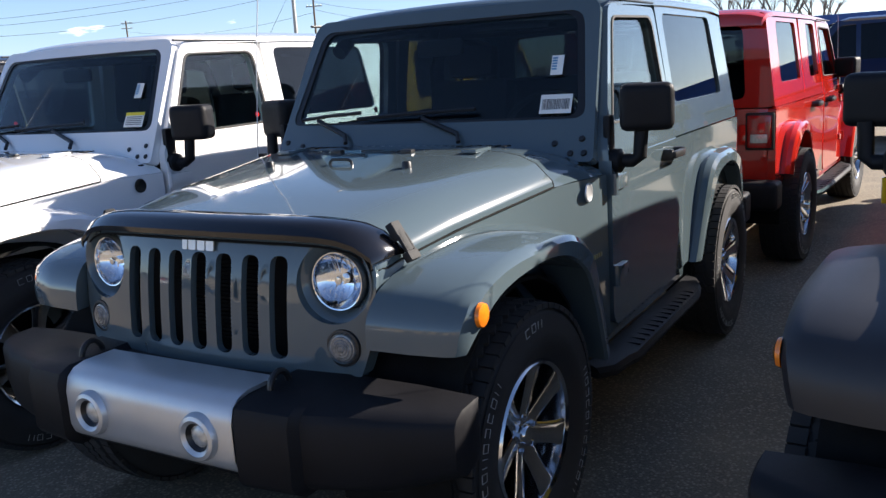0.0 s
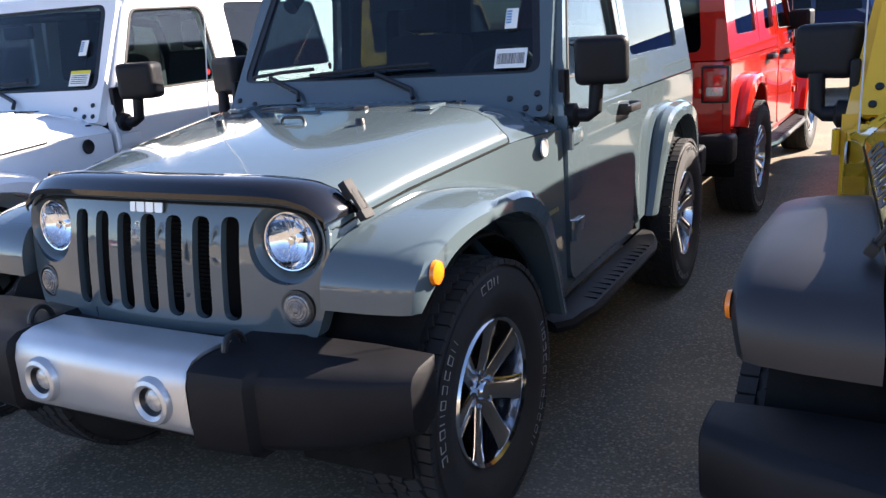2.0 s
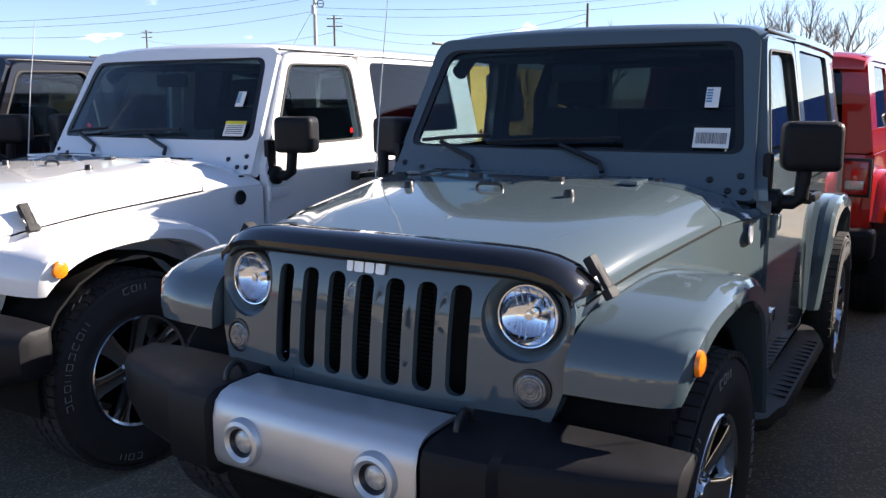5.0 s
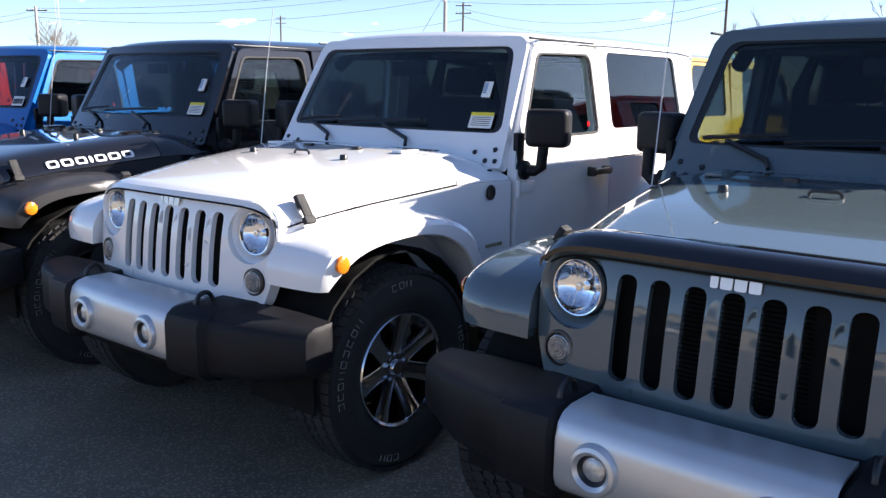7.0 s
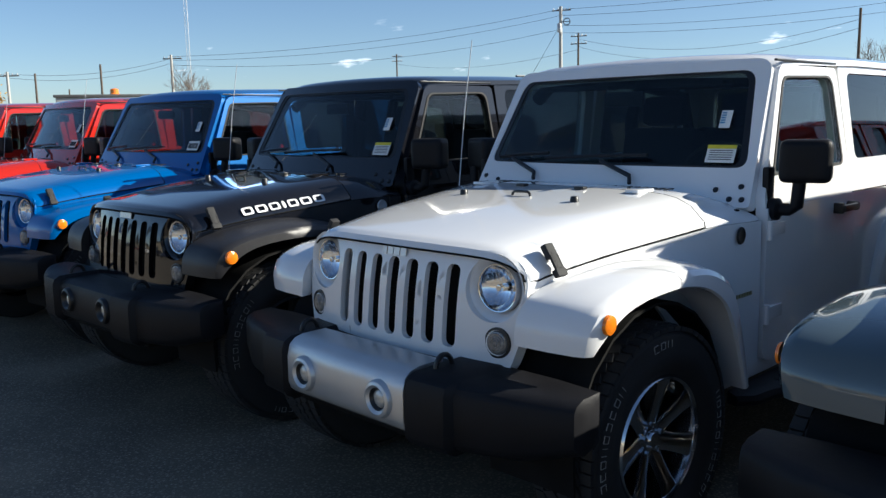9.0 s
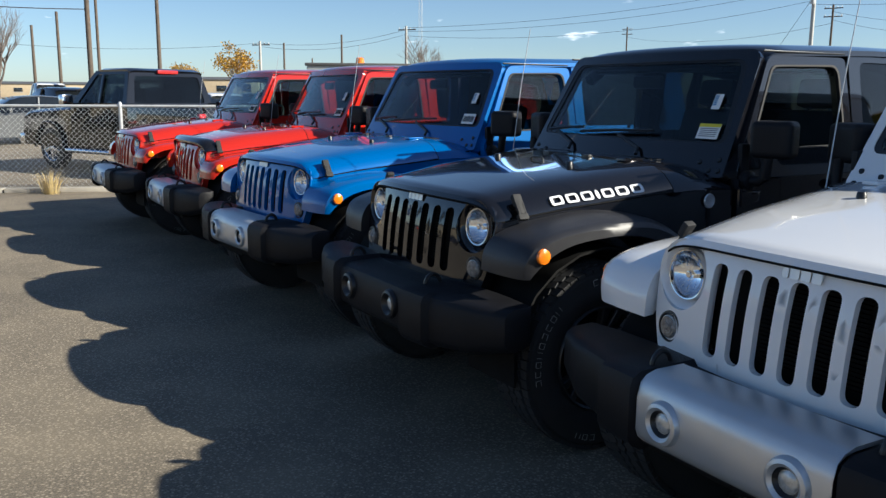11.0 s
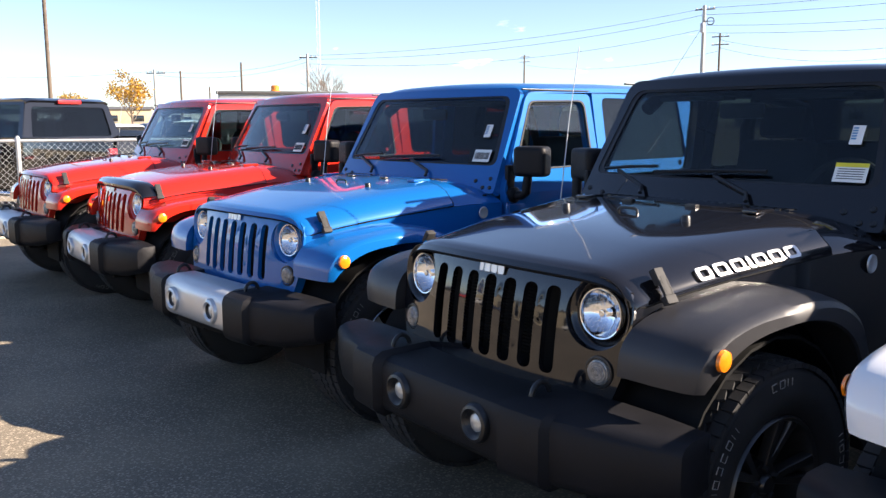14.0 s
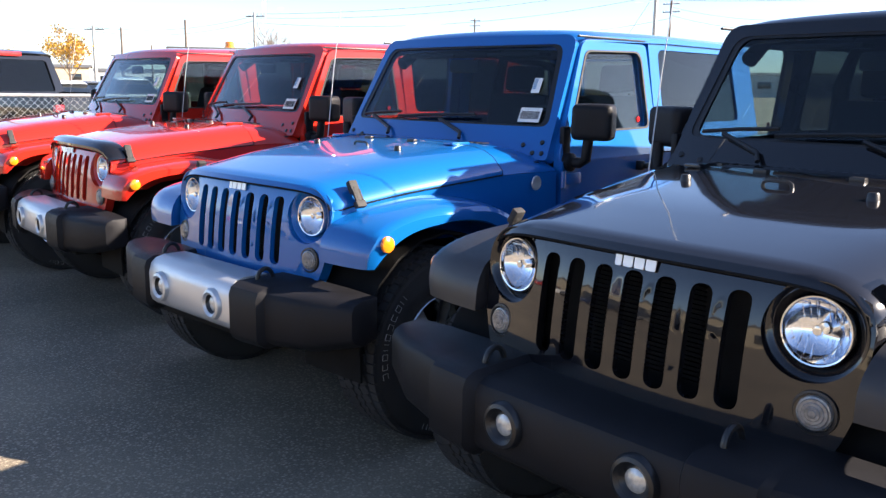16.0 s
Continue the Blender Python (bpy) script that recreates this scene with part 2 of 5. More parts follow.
def tube(points, r, n=8, bm=None, r_end=None):
    """A round bar along points."""
    bm = bm or bmesh.new()
    pts = [Vector(p) for p in points]
    rings = []
    for i, p in enumerate(pts):
        d = (pts[min(i + 1, len(pts) - 1)] - pts[max(i - 1, 0)]).normalized()
        u = d.orthogonal().normalized() if i == 0 else (rings_u - d * rings_u.dot(d)).normalized()
        rings_u = u
        w = d.cross(u)
        k = r if r_end is None else r + (r_end - r) * i / (len(pts) - 1)
        rings.append([bm.verts.new(p + (u * math.cos(a) + w * math.sin(a)) * k) for a in (2 * math.pi * j / n for j in range(n))])
    for a, b in zip(rings, rings[1:]):
        for i in range(n):
            bm.faces.new((a[i], a[(i + 1) % n], b[(i + 1) % n], b[i]))
    bm.faces.new(rings[0])
    bm.faces.new(rings[-1])
    return bm


def lathe(profile, n=32, m=None, bm=None):
    """Turns (radius, height) pairs round the local z axis."""
    bm = bm or bmesh.new()
    m = m or Matrix()
    rows = []
    for r, h in profile:
        if r < 1e-6:
            rows.append([bm.verts.new(m @ Vector((0, 0, h)))] * n)
        else:
            rows.append([bm.verts.new(m @ Vector((r * math.cos(2 * math.pi * i / n), r * math.sin(2 * math.pi * i / n), h))) for i in range(n)])
    for a, b in zip(rows, rows[1:]):
        for i in range(n):
            j = (i + 1) % n
            f = []
            for v in (a[i], a[j], b[j], b[i]):
                if v not in f:
                    f.append(v)
            if len(f) > 2:
                bm.faces.new(f)
    return bm


def rounded(corners, r, seg=4):
    """A polygon with its corners rounded; r is one radius or one each."""
    out, n = [], len(corners)
    for i, c in enumerate(corners):
        k = r[i] if isinstance(r, (list, tuple)) else r
        c = Vector(c)
        if k <= 0:
            out.append(c)
            continue
        a = (Vector(corners[i - 1]) - c).normalized()
        b = (Vector(corners[(i + 1) % n]) - c).normalized()
        p, q = c + a * k, c + b * k
        for j in range(seg + 1):
            t = j / seg
            out.append(p * (1 - t) ** 2 + c * 2 * t * (1 - t) + q * t ** 2)
    return out


def cast(poly, o, a):
    """Where the ray from o at angle a leaves the polygon."""
    d, best = Vector((math.cos(a), math.sin(a))), None
    for i, p in enumerate(poly):
        e = poly[(i + 1) % len(poly)] - p
        den = d.x * e.y - d.y * e.x
        if abs(den) < 1e-12:
            continue
        w = p - o
        t, s = (w.x * e.y - w.y * e.x) / den, (w.x * d.y - w.y * d.x) / den
        if t > 0 and -1e-7 <= s <= 1 + 1e-7 and (best is None or t > best):
            best = t
    return o + d * (best or 0.001)


def holed(outer, inner, place, thick, bm=None, centre=None, extra=24, rings=1):
    """A panel with an opening through it. Loops in the plane's own (u, v); place(u, v, d) puts them in space at depth d."""
    bm = bm or bmesh.new()
    outer, inner = [Vector(p) for p in outer], [Vector(p) for p in inner]
    o = Vector(centre) if centre else sum(inner, Vector((0, 0))) / len(inner)
    ang = sorted({round(math.atan2((p - o).y, (p - o).x), 5) for p in outer + inner} | {round(-math.pi + 2 * math.pi * i / extra, 5) for i in range(extra)})
    lo, li = [cast(outer, o, a) for a in ang], [cast(inner, o, a) for a in ang]
    loops = [[bm.verts.new(place(p.x, p.y, thick)) for p in lo]]
    for k in range(rings + 1):
        t = k / rings
        loops.append([bm.verts.new(place(*(p * (1 - t) + q * t), 0.0)) for p, q in zip(lo, li)])
    loops.append([bm.verts.new(place(p.x, p.y, thick)) for p in li])
    n = len(ang)
    for a, b in zip(loops, loops[1:] + loops[:1]):
        for i in range(n):
            bm.faces.new((a[i], a[(i + 1) % n], b[(i + 1) % n], b[i]))
    return bm


def plate(loop, place, thick, bm=None):
    """A full panel from a loop in the plane's own (u, v)."""
    bm = bm or bmesh.new()
    a = [bm.verts.new(place(p[0], p[1], 0.0)) for p in loop]
    b = [bm.verts.new(place(p[0], p[1], thick)) for p in loop]
    bm.faces.new(a)
    bm.faces.new(b)
    for i in range(len(a)):
        j = (i + 1) % len(a)
        bm.faces.new((a[i], a[j], b[j], b[i]))
    return bm


def lerp(table, x):
    """Smooth reading of a table of (x, value...)."""
    for a, b in zip(table, table[1:]):
        if x <= b[0]:
            t = min(1, max(0, (x - a[0]) / (b[0] - a[0])))
            return [p + (q - p) * t for p, q in zip(a[1:], b[1:])]
    return list(table[-1][1:])


# ---- ground ----
def ground():
    bm = bmesh.new()
    v = [bm.verts.new(p) for p in ((-1500, -1500, 0), (1500, -1500, 0), (1500, 1500, 0), (-1500, 1500, 0))]
    bm.faces.new(v)
    ob = new("ground", finish("ground", bm, ASPHALT))
    return tagged(ob, "worn brown-grey asphalt of an open car lot", "ground", kind="structure")


ground()

# ---- the off-road vehicle ----
# local axes: x to the vehicle's left side, y to its rear, z up; origin under the front axle
MESHES = {}


def cached(key, build, mat, smooth=38):
    if key not in MESHES:
        MESHES[key] = finish(key, build(), mat, smooth)
    base = MESHES[key]
    if base.materials[0] == mat:
        return base
    k = (key, mat.name)
    if k not in MESHES:
        MESHES[k] = base.copy()
        MESHES[k].materials[0] = mat
    return MESHES[k]


FRONT = pose(0, 0, 0, 90)                 # local z to the front (-y)


def grille_y(x, z):
    return -0.512 + 0.20 * x * x + 0.085 * (z - 0.75) + 0.9 * max(0.0, z - 0.75) ** 3


def side_x(z):
    return 0.79 if z < 1.13 else 0.79 - (z - 1.13) * 0.15


def grille_mesh():
    put = lambda u, v, d: (u, d, v)
    bm = bmesh.new()
    p, w = 0.0963, 0.0290
    for i in range(7):
        x = (i - 3) * p
        slot = rounded([(x - w, 0.735), (x + w, 0.735), (x + w, 1.018), (x - w, 1.018)], w * 0.98, 5)
        rect = [(x - p / 2, 0.655), (x + p / 2, 0.655), (x + p / 2, 1.066), (x - p / 2, 1.066)]
        holed(rect, slot, put, 0.022, bm, extra=12)
    for s in (-1, 1):
        hole = [(s * 0.459 + 0.112 * math.cos(a), 0.952 + 0.112 * math.sin(a)) for a in (2 * math.pi * k / 40 for k in range(40))]
        edge = rounded([(s * 0.337, 0.655), (s * 0.525, 0.655), (s * 0.572, 0.80), (s * 0.590, 1.056), (s * 0.337, 1.066)], [0, 0.07, 0.03, 0.12, 0], 6)
        holed(edge, hole, put, 0.05, bm, rings=3)
    for k in range(12):                          # cut into bands, then lean and bow the flat panel
        bmesh.ops.bisect_plane(bm, geom=bm.verts[:] + bm.edges[:] + bm.faces[:], plane_co=(0, 0, 0.70 + k * 0.03), plane_no=(0, 0, 1))
    for v in bm.verts:
        v.co.y += grille_y(v.co.x, v.co.z)
    return bm


def radiator_mesh():
    bm = box((0, -0.40, 0.88), (0.70, 0.012, 0.36))
    for k in range(22):
        box((0, -0.412, 0.745 + k * 0.0125), (0.34, 0.012, 0.004), 0, bm)
    return bm


HOOD = [(-0.482, 0.566, 1.062, 0.990), (-0.472, 0.580, 1.082, 0.985), (-0.44, 0.588, 1.096, 0.988), (-0.38, 0.594, 1.106, 0.998), (-0.10, 0.630, 1.150, 1.032),
        (0.20, 0.670, 1.182, 1.058), (0.48, 0.710, 1.212, 1.083)]


def hood_section(y):
    w, zc, ze = lerp(HOOD, y)
    back = 0.20 * max(0.0, min(1.0, (0.1 - y) / 0.58))
    pts = [(-w, ze)]
    for k in range(-12, 13):
        u = k / 12
        pts.append((u * w * 0.995, zc - (zc - ze - 0.030) * abs(u) ** 10 - 0.012 * u * u))
    pts.append((w, ze))
    return [(x, y + back * x * x, z) for x, z in pts]


def hood_mesh():
    ys = [-0.482, -0.477, -0.472, -0.455, -0.44, -0.41, -0.38, -0.30, -0.2, -0.1, 0.05, 0.2, 0.35, 0.475]
    return solid(loft([hood_section(y) for y in ys]), 0.012)


def deflector_mesh():
    rows = []
    for y, out, up in ((-0.480, 0.016, 0.004), (-0.478, 0.020, 0.016), (-0.46, 0.016, 0.024), (-0.43, 0.006, 0.024), (-0.39, 0.0, 0.018), (-0.365, 0.0, 0.008)):
        rows.append([(x * 1.016, yy - out, z + up) for x, yy, z in hood_section(y)])
    return solid(loft(rows), 0.006)


def hood_seal_mesh():
    """The dark joint between hood, grille and fenders."""
    bm = tube([(x, y - 0.0005, z - 0.004) for x, y, z in hood_section(-0.482)], 0.0038, 6)
    for s in (-1, 1):
        tube([(s * (hood_section(y)[-1][0] + 0.001), hood_section(y)[-1][1], hood_section(y)[-1][2] - 0.003) for y in (-0.482, -0.44, -0.38, -0.2, 0.0, 0.2, 0.35, 0.475)], 0.0034, 6, bm)
    tube([(x, 0.478, z - 0.002) for x, y, z in hood_section(0.475)], 0.003, 6, bm)
    return bm


def cowl_mesh():
    rows = []
    for y, w, zc, ze in ((0.481, 0.712, 1.212, 1.078), (0.58, 0.738, 1.214, 1.085), (0.66, 0.762, 1.208, 1.085), (0.72, 0.772, 1.196, 1.085), (0.79, 0.775, 1.175, 1.085)):
        pts = [(-w, ze)]
        for k in range(-8, 9):
            u = k / 8
            pts.append((u * w * 0.985, zc - (zc - ze - 0.035) * abs(u) ** 8 - 0.022 * u * u))
        pts.append((w, ze))
        rows.append([(x, y, z) for x, z in pts])
    return solid(loft(rows), 0.012)


def apron_mesh(s):
    rows = []
    for y, x, zt in ((-0.415, 0.578, 0.978), (-0.38, 0.588, 0.989), (-0.10, 0.627, 1.025), (0.2, 0.667, 1.052), (0.48, 0.708, 1.077), (0.66, 0.765, 1.083), (0.782, 0.789, 1.083)):
        zb = 0.82 if y < 0.3 else 0.50
        rows.append([(s * x, y, zt), (s * (x + 0.004), y, (zt + zb) / 2), (s * (x + 0.004), y, zb)])
    return solid(loft(rows), 0.015)


ARCH_F = [(-0.455, 0.790, -0.425, 0.790, 0.58), (-0.452, 0.845, -0.395, 0.825, 0.58), (-0.430, 0.895, -0.345, 0.870, 0.585), (-0.385, 0.935, -0.27, 0.905, 0.592),
          (-0.27, 0.968, -0.17, 0.925, 0.60), (-0.10, 0.985, -0.05, 0.932, 0.62), (0.08, 0.987, 0.06, 0.930, 0.645), (0.22, 0.972, 0.17, 0.912, 0.665),
          (0.33, 0.930, 0.265, 0.872, 0.69), (0.41, 0.860, 0.34, 0.81, 0.71), (0.49, 0.70, 0.43, 0.67, 0.73), (0.57, 0.475, 0.52, 0.465, 0.75)]
ARCH_R = [(1.93, 0.50, 1.99, 0.50, 0.79), (1.985, 0.66, 2.045, 0.65, 0.79), (2.05, 0.83, 2.12, 0.78, 0.79), (2.13, 0.935, 2.19, 0.865, 0.79), (2.24, 0.985, 2.28, 0.91, 0.79),
          (2.40, 0.997, 2.41, 0.93, 0.79), (2.58, 0.990, 2.54, 0.922, 0.79), (2.71, 0.94, 2.64, 0.875, 0.79), (2.80, 0.84, 2.73, 0.79, 0.79), (2.87, 0.68, 2.80, 0.66, 0.79)]


def flare_mesh(table, s, shift=0.0):
    rows = []
    fine = []
    for i in range(len(table) - 1):              # smooth curve through the stations
        p = [Vector(table[min(max(i + k, 0), len(table) - 1)]) for k in (-1, 0, 1, 2)]
        for t in (0.0, 0.33, 0.67):
            fine.append(0.5 * (2 * p[1] + (p[2] - p[0]) * t + (2 * p[0] - 5 * p[1] + 4 * p[2] - p[3]) * t * t + (3 * p[1] - p[0] - 3 * p[2] + p[3]) * t ** 3))
    table = fine + [Vector(table[-1])]
    last = len(table) - 1
    for i, (y, z, yi, zi, xin) in enumerate(table):
        k = lerp([(0, 0.845), (6, 0.868), (last - 6, 0.885), (last, 0.872)], i)[0]
        ny, nz = y - yi, z - zi
        q = math.hypot(ny, nz) or 1
        ny, nz = ny / q, nz / q
        rise = 0.030 if xin < 0.78 else 0.0
        rows.append([(s * x, yy + shift, zz) for x, yy, zz in (
            (xin, y + ny * rise, z + nz * rise), ((xin + k) / 2, y + ny * rise * 0.8, z + nz * rise * 0.8), (k - 0.045, y + ny * 0.012, z + nz * 0.012), (k - 0.015, y, z),
            (k, y - ny * 0.022, z - nz * 0.022), (k + 0.002, yi + ny * 0.006, zi + nz * 0.006), (k - 0.008, yi, zi), (k - 0.05, yi + ny * 0.004, zi + nz * 0.004), (xin + 0.01, yi + ny * 0.01, zi + nz * 0.01))])
    return loft(rows, closed=True)


def liner_mesh(c, s, shift=0.0):
    rows = []
    for k in range(13):
        a = math.pi * (k / 12) * 1.12 - 0.19
        y, z = c + shift - 0.47 * math.cos(a), 0.42 + 0.46 * math.sin(a)
        rows.append([(s * 0.80, y, z), (s * 0.45, y, z)])
    return solid(loft(rows), 0.01)


def bumper_mesh():
    rows = []
    for x, yf, yb, z0, z1, b in ((-0.895, -0.545, -0.47, 0.545, 0.672, 0.012), (-0.885, -0.575, -0.45, 0.515, 0.690, 0.02), (-0.72, -0.655, -0.45, 0.475, 0.697, 0.022), (-0.52, -0.705, -0.45, 0.465, 0.697, 0.022),
                                 (-0.505, -0.735, -0.45, 0.455, 0.703, 0.025), (-0.345, -0.752, -0.45, 0.455, 0.707, 0.025), (-0.325, -0.722, -0.45, 0.47, 0.69, 0.02)):
        rows.append((x, yf, yb, z0, z1, b))
    rows = rows + [(-x, *r) for x, *r in reversed(rows)]
    sec = []
    for x, yf, yb, z0, z1, b in rows:
        sec.append([(x, yb, z0 + 0.02), (x, yf + 0.05, z0), (x, yf + 0.012, z0 + b), (x, yf, z0 + b + 0.02), (x, yf, z1 - b * 1.8), (x, yf + 0.012, z1 - b * 0.7), (x, yf + 0.045, z1), (x, yb, z1 + 0.004)])
    return loft(sec, closed=True)


def applique_mesh():
    sec = []
    for x, e in ((-0.326, 0.004), (-0.318, 0.0), (0.318, 0.0), (0.326, 0.004)):
        pts = ((-0.56, 0.712), (-0.67, 0.712), (-0.708, 0.702), (-0.732, 0.682), (-0.744, 0.64), (-0.744, 0.54), (-0.735, 0.515), (-0.715, 0.498), (-0.60, 0.492))
        sec.append([(x, y + e, z) for y, z in pts])
    return solid(loft(sec), 0.012)


def hook_mesh(s):
    return tube([(s * 0.375, -0.60 + 0.038 * math.cos(a), 0.70 + 0.046 * math.sin(a)) for a in (math.pi * k / 10 for k in range(11))], 0.009)


def fog_ring_mesh():
    return lathe([(0.038, -0.01), (0.040, 0.008), (0.050, 0.016), (0.060, 0.012), (0.066, 0.0), (0.067, -0.02)], 28)


def ws_place(u, v, d):
    """On the windscreen's plane: u across, v height."""
    t = (v - 1.13) / 0.605
    return (u, 0.715 + 0.325 * t + 0.05 * (u / 0.7) ** 2 * 1.0 - 0.03 + d, v - d * 0.4)


WS_OUT = rounded([(-0.752, 1.135), (0.752, 1.135), (0.686, 1.74), (-0.686, 1.74)], [0.02, 0.02, 0.07, 0.07], 5)
WS_IN = rounded([(-0.700, 1.288), (0.700, 1.288), (0.630, 1.692), (-0.630, 1.692)], [0.05, 0.05, 0.06, 0.06], 5)
DOOR_OUT = rounded([(0.80, 0.49), (1.70, 0.49), (1.735, 0.60), (1.715, 1.13), (1.665, 1.71), (1.075, 1.71), (0.81, 1.17)], [0.09, 0.05, 0.03, 0, 0.035, 0.05, 0.01], 4)
DOOR_WIN = rounded([(0.915, 1.265), (1.625, 1.275), (1.595, 1.665), (1.10, 1.655)], [0.03, 0.04, 0.06, 0.04], 5)


def side_place(s):
    return lambda u, v, d: (s * (side_x(v) - d), u, v)


def door_mesh(s):
    put = side_place(s)
    bm = bmesh.new()
    up = [p for p in DOOR_OUT if p[1] >= 1.129]
    low = [p for p in DOOR_OUT if p[1] <= 1.131]
    front = Vector((0.806, 1.13))
    holed(list(up) + [front], DOOR_WIN, lambda u, v, d: put(u, v, d - 0.002), 0.05, bm)
    plate(list(low) + [front], lambda u, v, d: put(u, v, d - 0.012), 0.05, bm)
    return bm


def quarter_mesh(s, y0, y1):
    put = side_place(s)
    win = rounded([(y0 + 0.085, 1.285), (y1 - 0.28, 1.285), (y1 - 0.34, 1.69), (y0 + 0.075, 1.69)], 0.05, 5)
    out = rounded([(y0, 1.135), (y1, 1.135), (y1 - 0.09, 1.745), (y0 - 0.02, 1.745)], [0, 0.02, 0.06, 0], 4)
    return holed(out, win, put, 0.05), win


def tub_mesh(s, y0, y1):
    put = side_place(s)
    return plate(rounded([(y0, 0.50), (y1, 0.58), (y1, 1.13), (y0 - 0.015, 1.13)], [0.02, 0.05, 0.03, 0], 4), lambda u, v, d: put(u, v, d - 0.008), 0.05)


def roof_mesh(y1):
    rows = []
    for y, w, z in ((1.020, 0.672, 1.728), (1.032, 0.688, 1.746), (1.09, 0.700, 1.772), (1.25, 0.706, 1.786), (1.9, 0.710, 1.800), (y1 - 0.3, 0.712, 1.798), (y1 - 0.10, 0.710, 1.785), (y1 - 0.03, 0.700, 1.757), (y1 - 0.015, 0.69, 1.73)):
        bow = 0.05 * max(0.0, min(1.0, (1.3 - y) / 0.28))
        top = [(x * w, y + bow * x * x, z - 0.022 * abs(x) ** 2 - 0.026 * abs(x) ** 10) for x in [k / 9 for k in range(-9, 10)]]
        rows.append([(-w - 0.004, y + bow, z - 0.075)] + top + [(w + 0.004, y + bow, z - 0.075), (w - 0.03, y + bow, z - 0.07), (0, y, z - 0.045), (-w + 0.03, y + bow, z - 0.07)])
    return loft(rows, closed=True)


def tyre_mesh(R=0.407, rim=0.232, w=0.128):
    bm = lathe([(rim, -w * 0.82), (rim + 0.03, -w * 0.97), (rim + 0.085, -w * 1.02), (R - 0.045, -w * 0.97), (R - 0.018, -w * 0.86), (R - 0.012, -w * 0.5), (R - 0.011, 0), (R - 0.012, w * 0.5),
                (R - 0.018, w * 0.86), (R - 0.045, w * 0.97), (R - 0.035, w * 0.985), (rim + 0.085, w * 1.02), (rim + 0.075, w * 1.03), (rim + 0.03, w * 0.97), (rim, w * 0.82), (rim - 0.012, 0.0), (rim, -w * 0.82)], 64)
    return bm


def tread_mesh(R=0.407, w=0.128):
    bm = bmesh.new()
    for k in range(60):
        a = 2 * math.pi * k / 60
        for j, (h, lw, skew) in enumerate(((-0.80, 0.32, 0.0), (-0.38, 0.36, 0.4), (0.02, 0.30, -0.4), (0.40, 0.36, 0.4), (0.80, 0.32, 0.0))):
            m = Matrix.Rotation(a + (0.052 if j % 2 else 0.0), 4, "Z") @ Matrix.Translation((R - 0.009 - (0.005 if abs(h) > 0.7 else 0), 0, h * w)) @ Matrix.Rotation(skew, 4, "X")
            own = bmesh.new()
            bmesh.ops.create_cube(own, size=1)
            for v in own.verts:
                v.co = m @ Vector((v.co.x * 0.016, v.co.y * 0.036, v.co.z * lw * w))
            merge(bm, own)
    return bm


def letters_mesh(w=0.128):
    """Raised marks on the tyre's outer wall, as unreadable outlined bars."""
    bm = bmesh.new()
    for start, count in ((0.35, 11), (2.75, 3), (3.6, 9), (5.55, 3)):
        for k in range(count):
            a = start + k * 0.115
            for da, dr, la, lr in ((0, 0.015, 0.07, 0.0018), (0, -0.015, 0.07, 0.0018), (0.034, 0, 0.009, 0.030), (-0.034, 0, 0.009, 0.030)):
                if (k * 7 + int(da * 1000) + int(dr * 1000)) % 5 == 0:
                    continue
                own = bmesh.new()
                bmesh.ops.create_cube(own, size=1)
                m = Matrix.Rotation(a + da, 4, "Z") @ Matrix.Translation((0.346 + dr * 0.8, 0, w * 1.008))
                for v in own.verts:
                    v.co = m @ Vector((v.co.x * lr * 0.8, v.co.y * (la * 0.33 if la > 0.01 else 0.0016), v.co.z * 0.003))
                merge(bm, own)
    return bm


def rim_barrel_mesh():
    return lathe([(0.232, 0.108), (0.226, 0.116), (0.216, 0.108), (0.205, 0.06), (0.195, -0.08), (0.232, -0.10), (0.236, -0.1), (0.236, 0.10), (0.232, 0.108)], 48)


def spokes_mesh(count, wide, split=False):
    bm = bmesh.new()
    for k in range(count):
        a0 = 2 * math.pi * k / count
        for da in ((-0.17, 0.17) if split else (0.0,)):
            rows = []
            for r, hw, h in ((0.035, wide * 0.9, 0.068), (0.06, wide, 0.072), (0.11, wide * 0.95, 0.082), (0.17, wide * 1.05, 0.096), (0.205, wide * 1.25, 0.104), (0.222, wide * 1.5, 0.106)):
                a = a0 + da * (0.35 if r < 0.1 else 0.8 + r)
                m = Matrix.Rotation(a, 4, "Z")
                rows.append([m @ Vector(p) for p in ((r, -hw, h - 0.035), (r, -hw, h - 0.004), (r, -hw * 0.82, h), (r, hw * 0.82, h), (r, hw, h - 0.004), (r, hw, h - 0.035))])
            loft(rows, closed=True, bm=bm)
    return bm


def hub_mesh():
    bm = lathe([(0.0, 0.086), (0.026, 0.086), (0.030, 0.080), (0.033, 0.070), (0.07, 0.066), (0.074, 0.05), (0.074, 0.0)], 24)
    for k in range(5):
        a = 2 * math.pi * k / 5 + 0.3
        lathe([(0, 0.085), (0.008, 0.085), (0.011, 0.078), (0.011, 0.05)], 6, Matrix.Translation((0.052 * math.cos(a), 0.052 * math.sin(a), 0)), bm)
    return bm


def disc_mesh():
    return lathe([(0, -0.01), (0.16, -0.01), (0.165, -0.02), (0.165, -0.04), (0, -0.04)], 32)


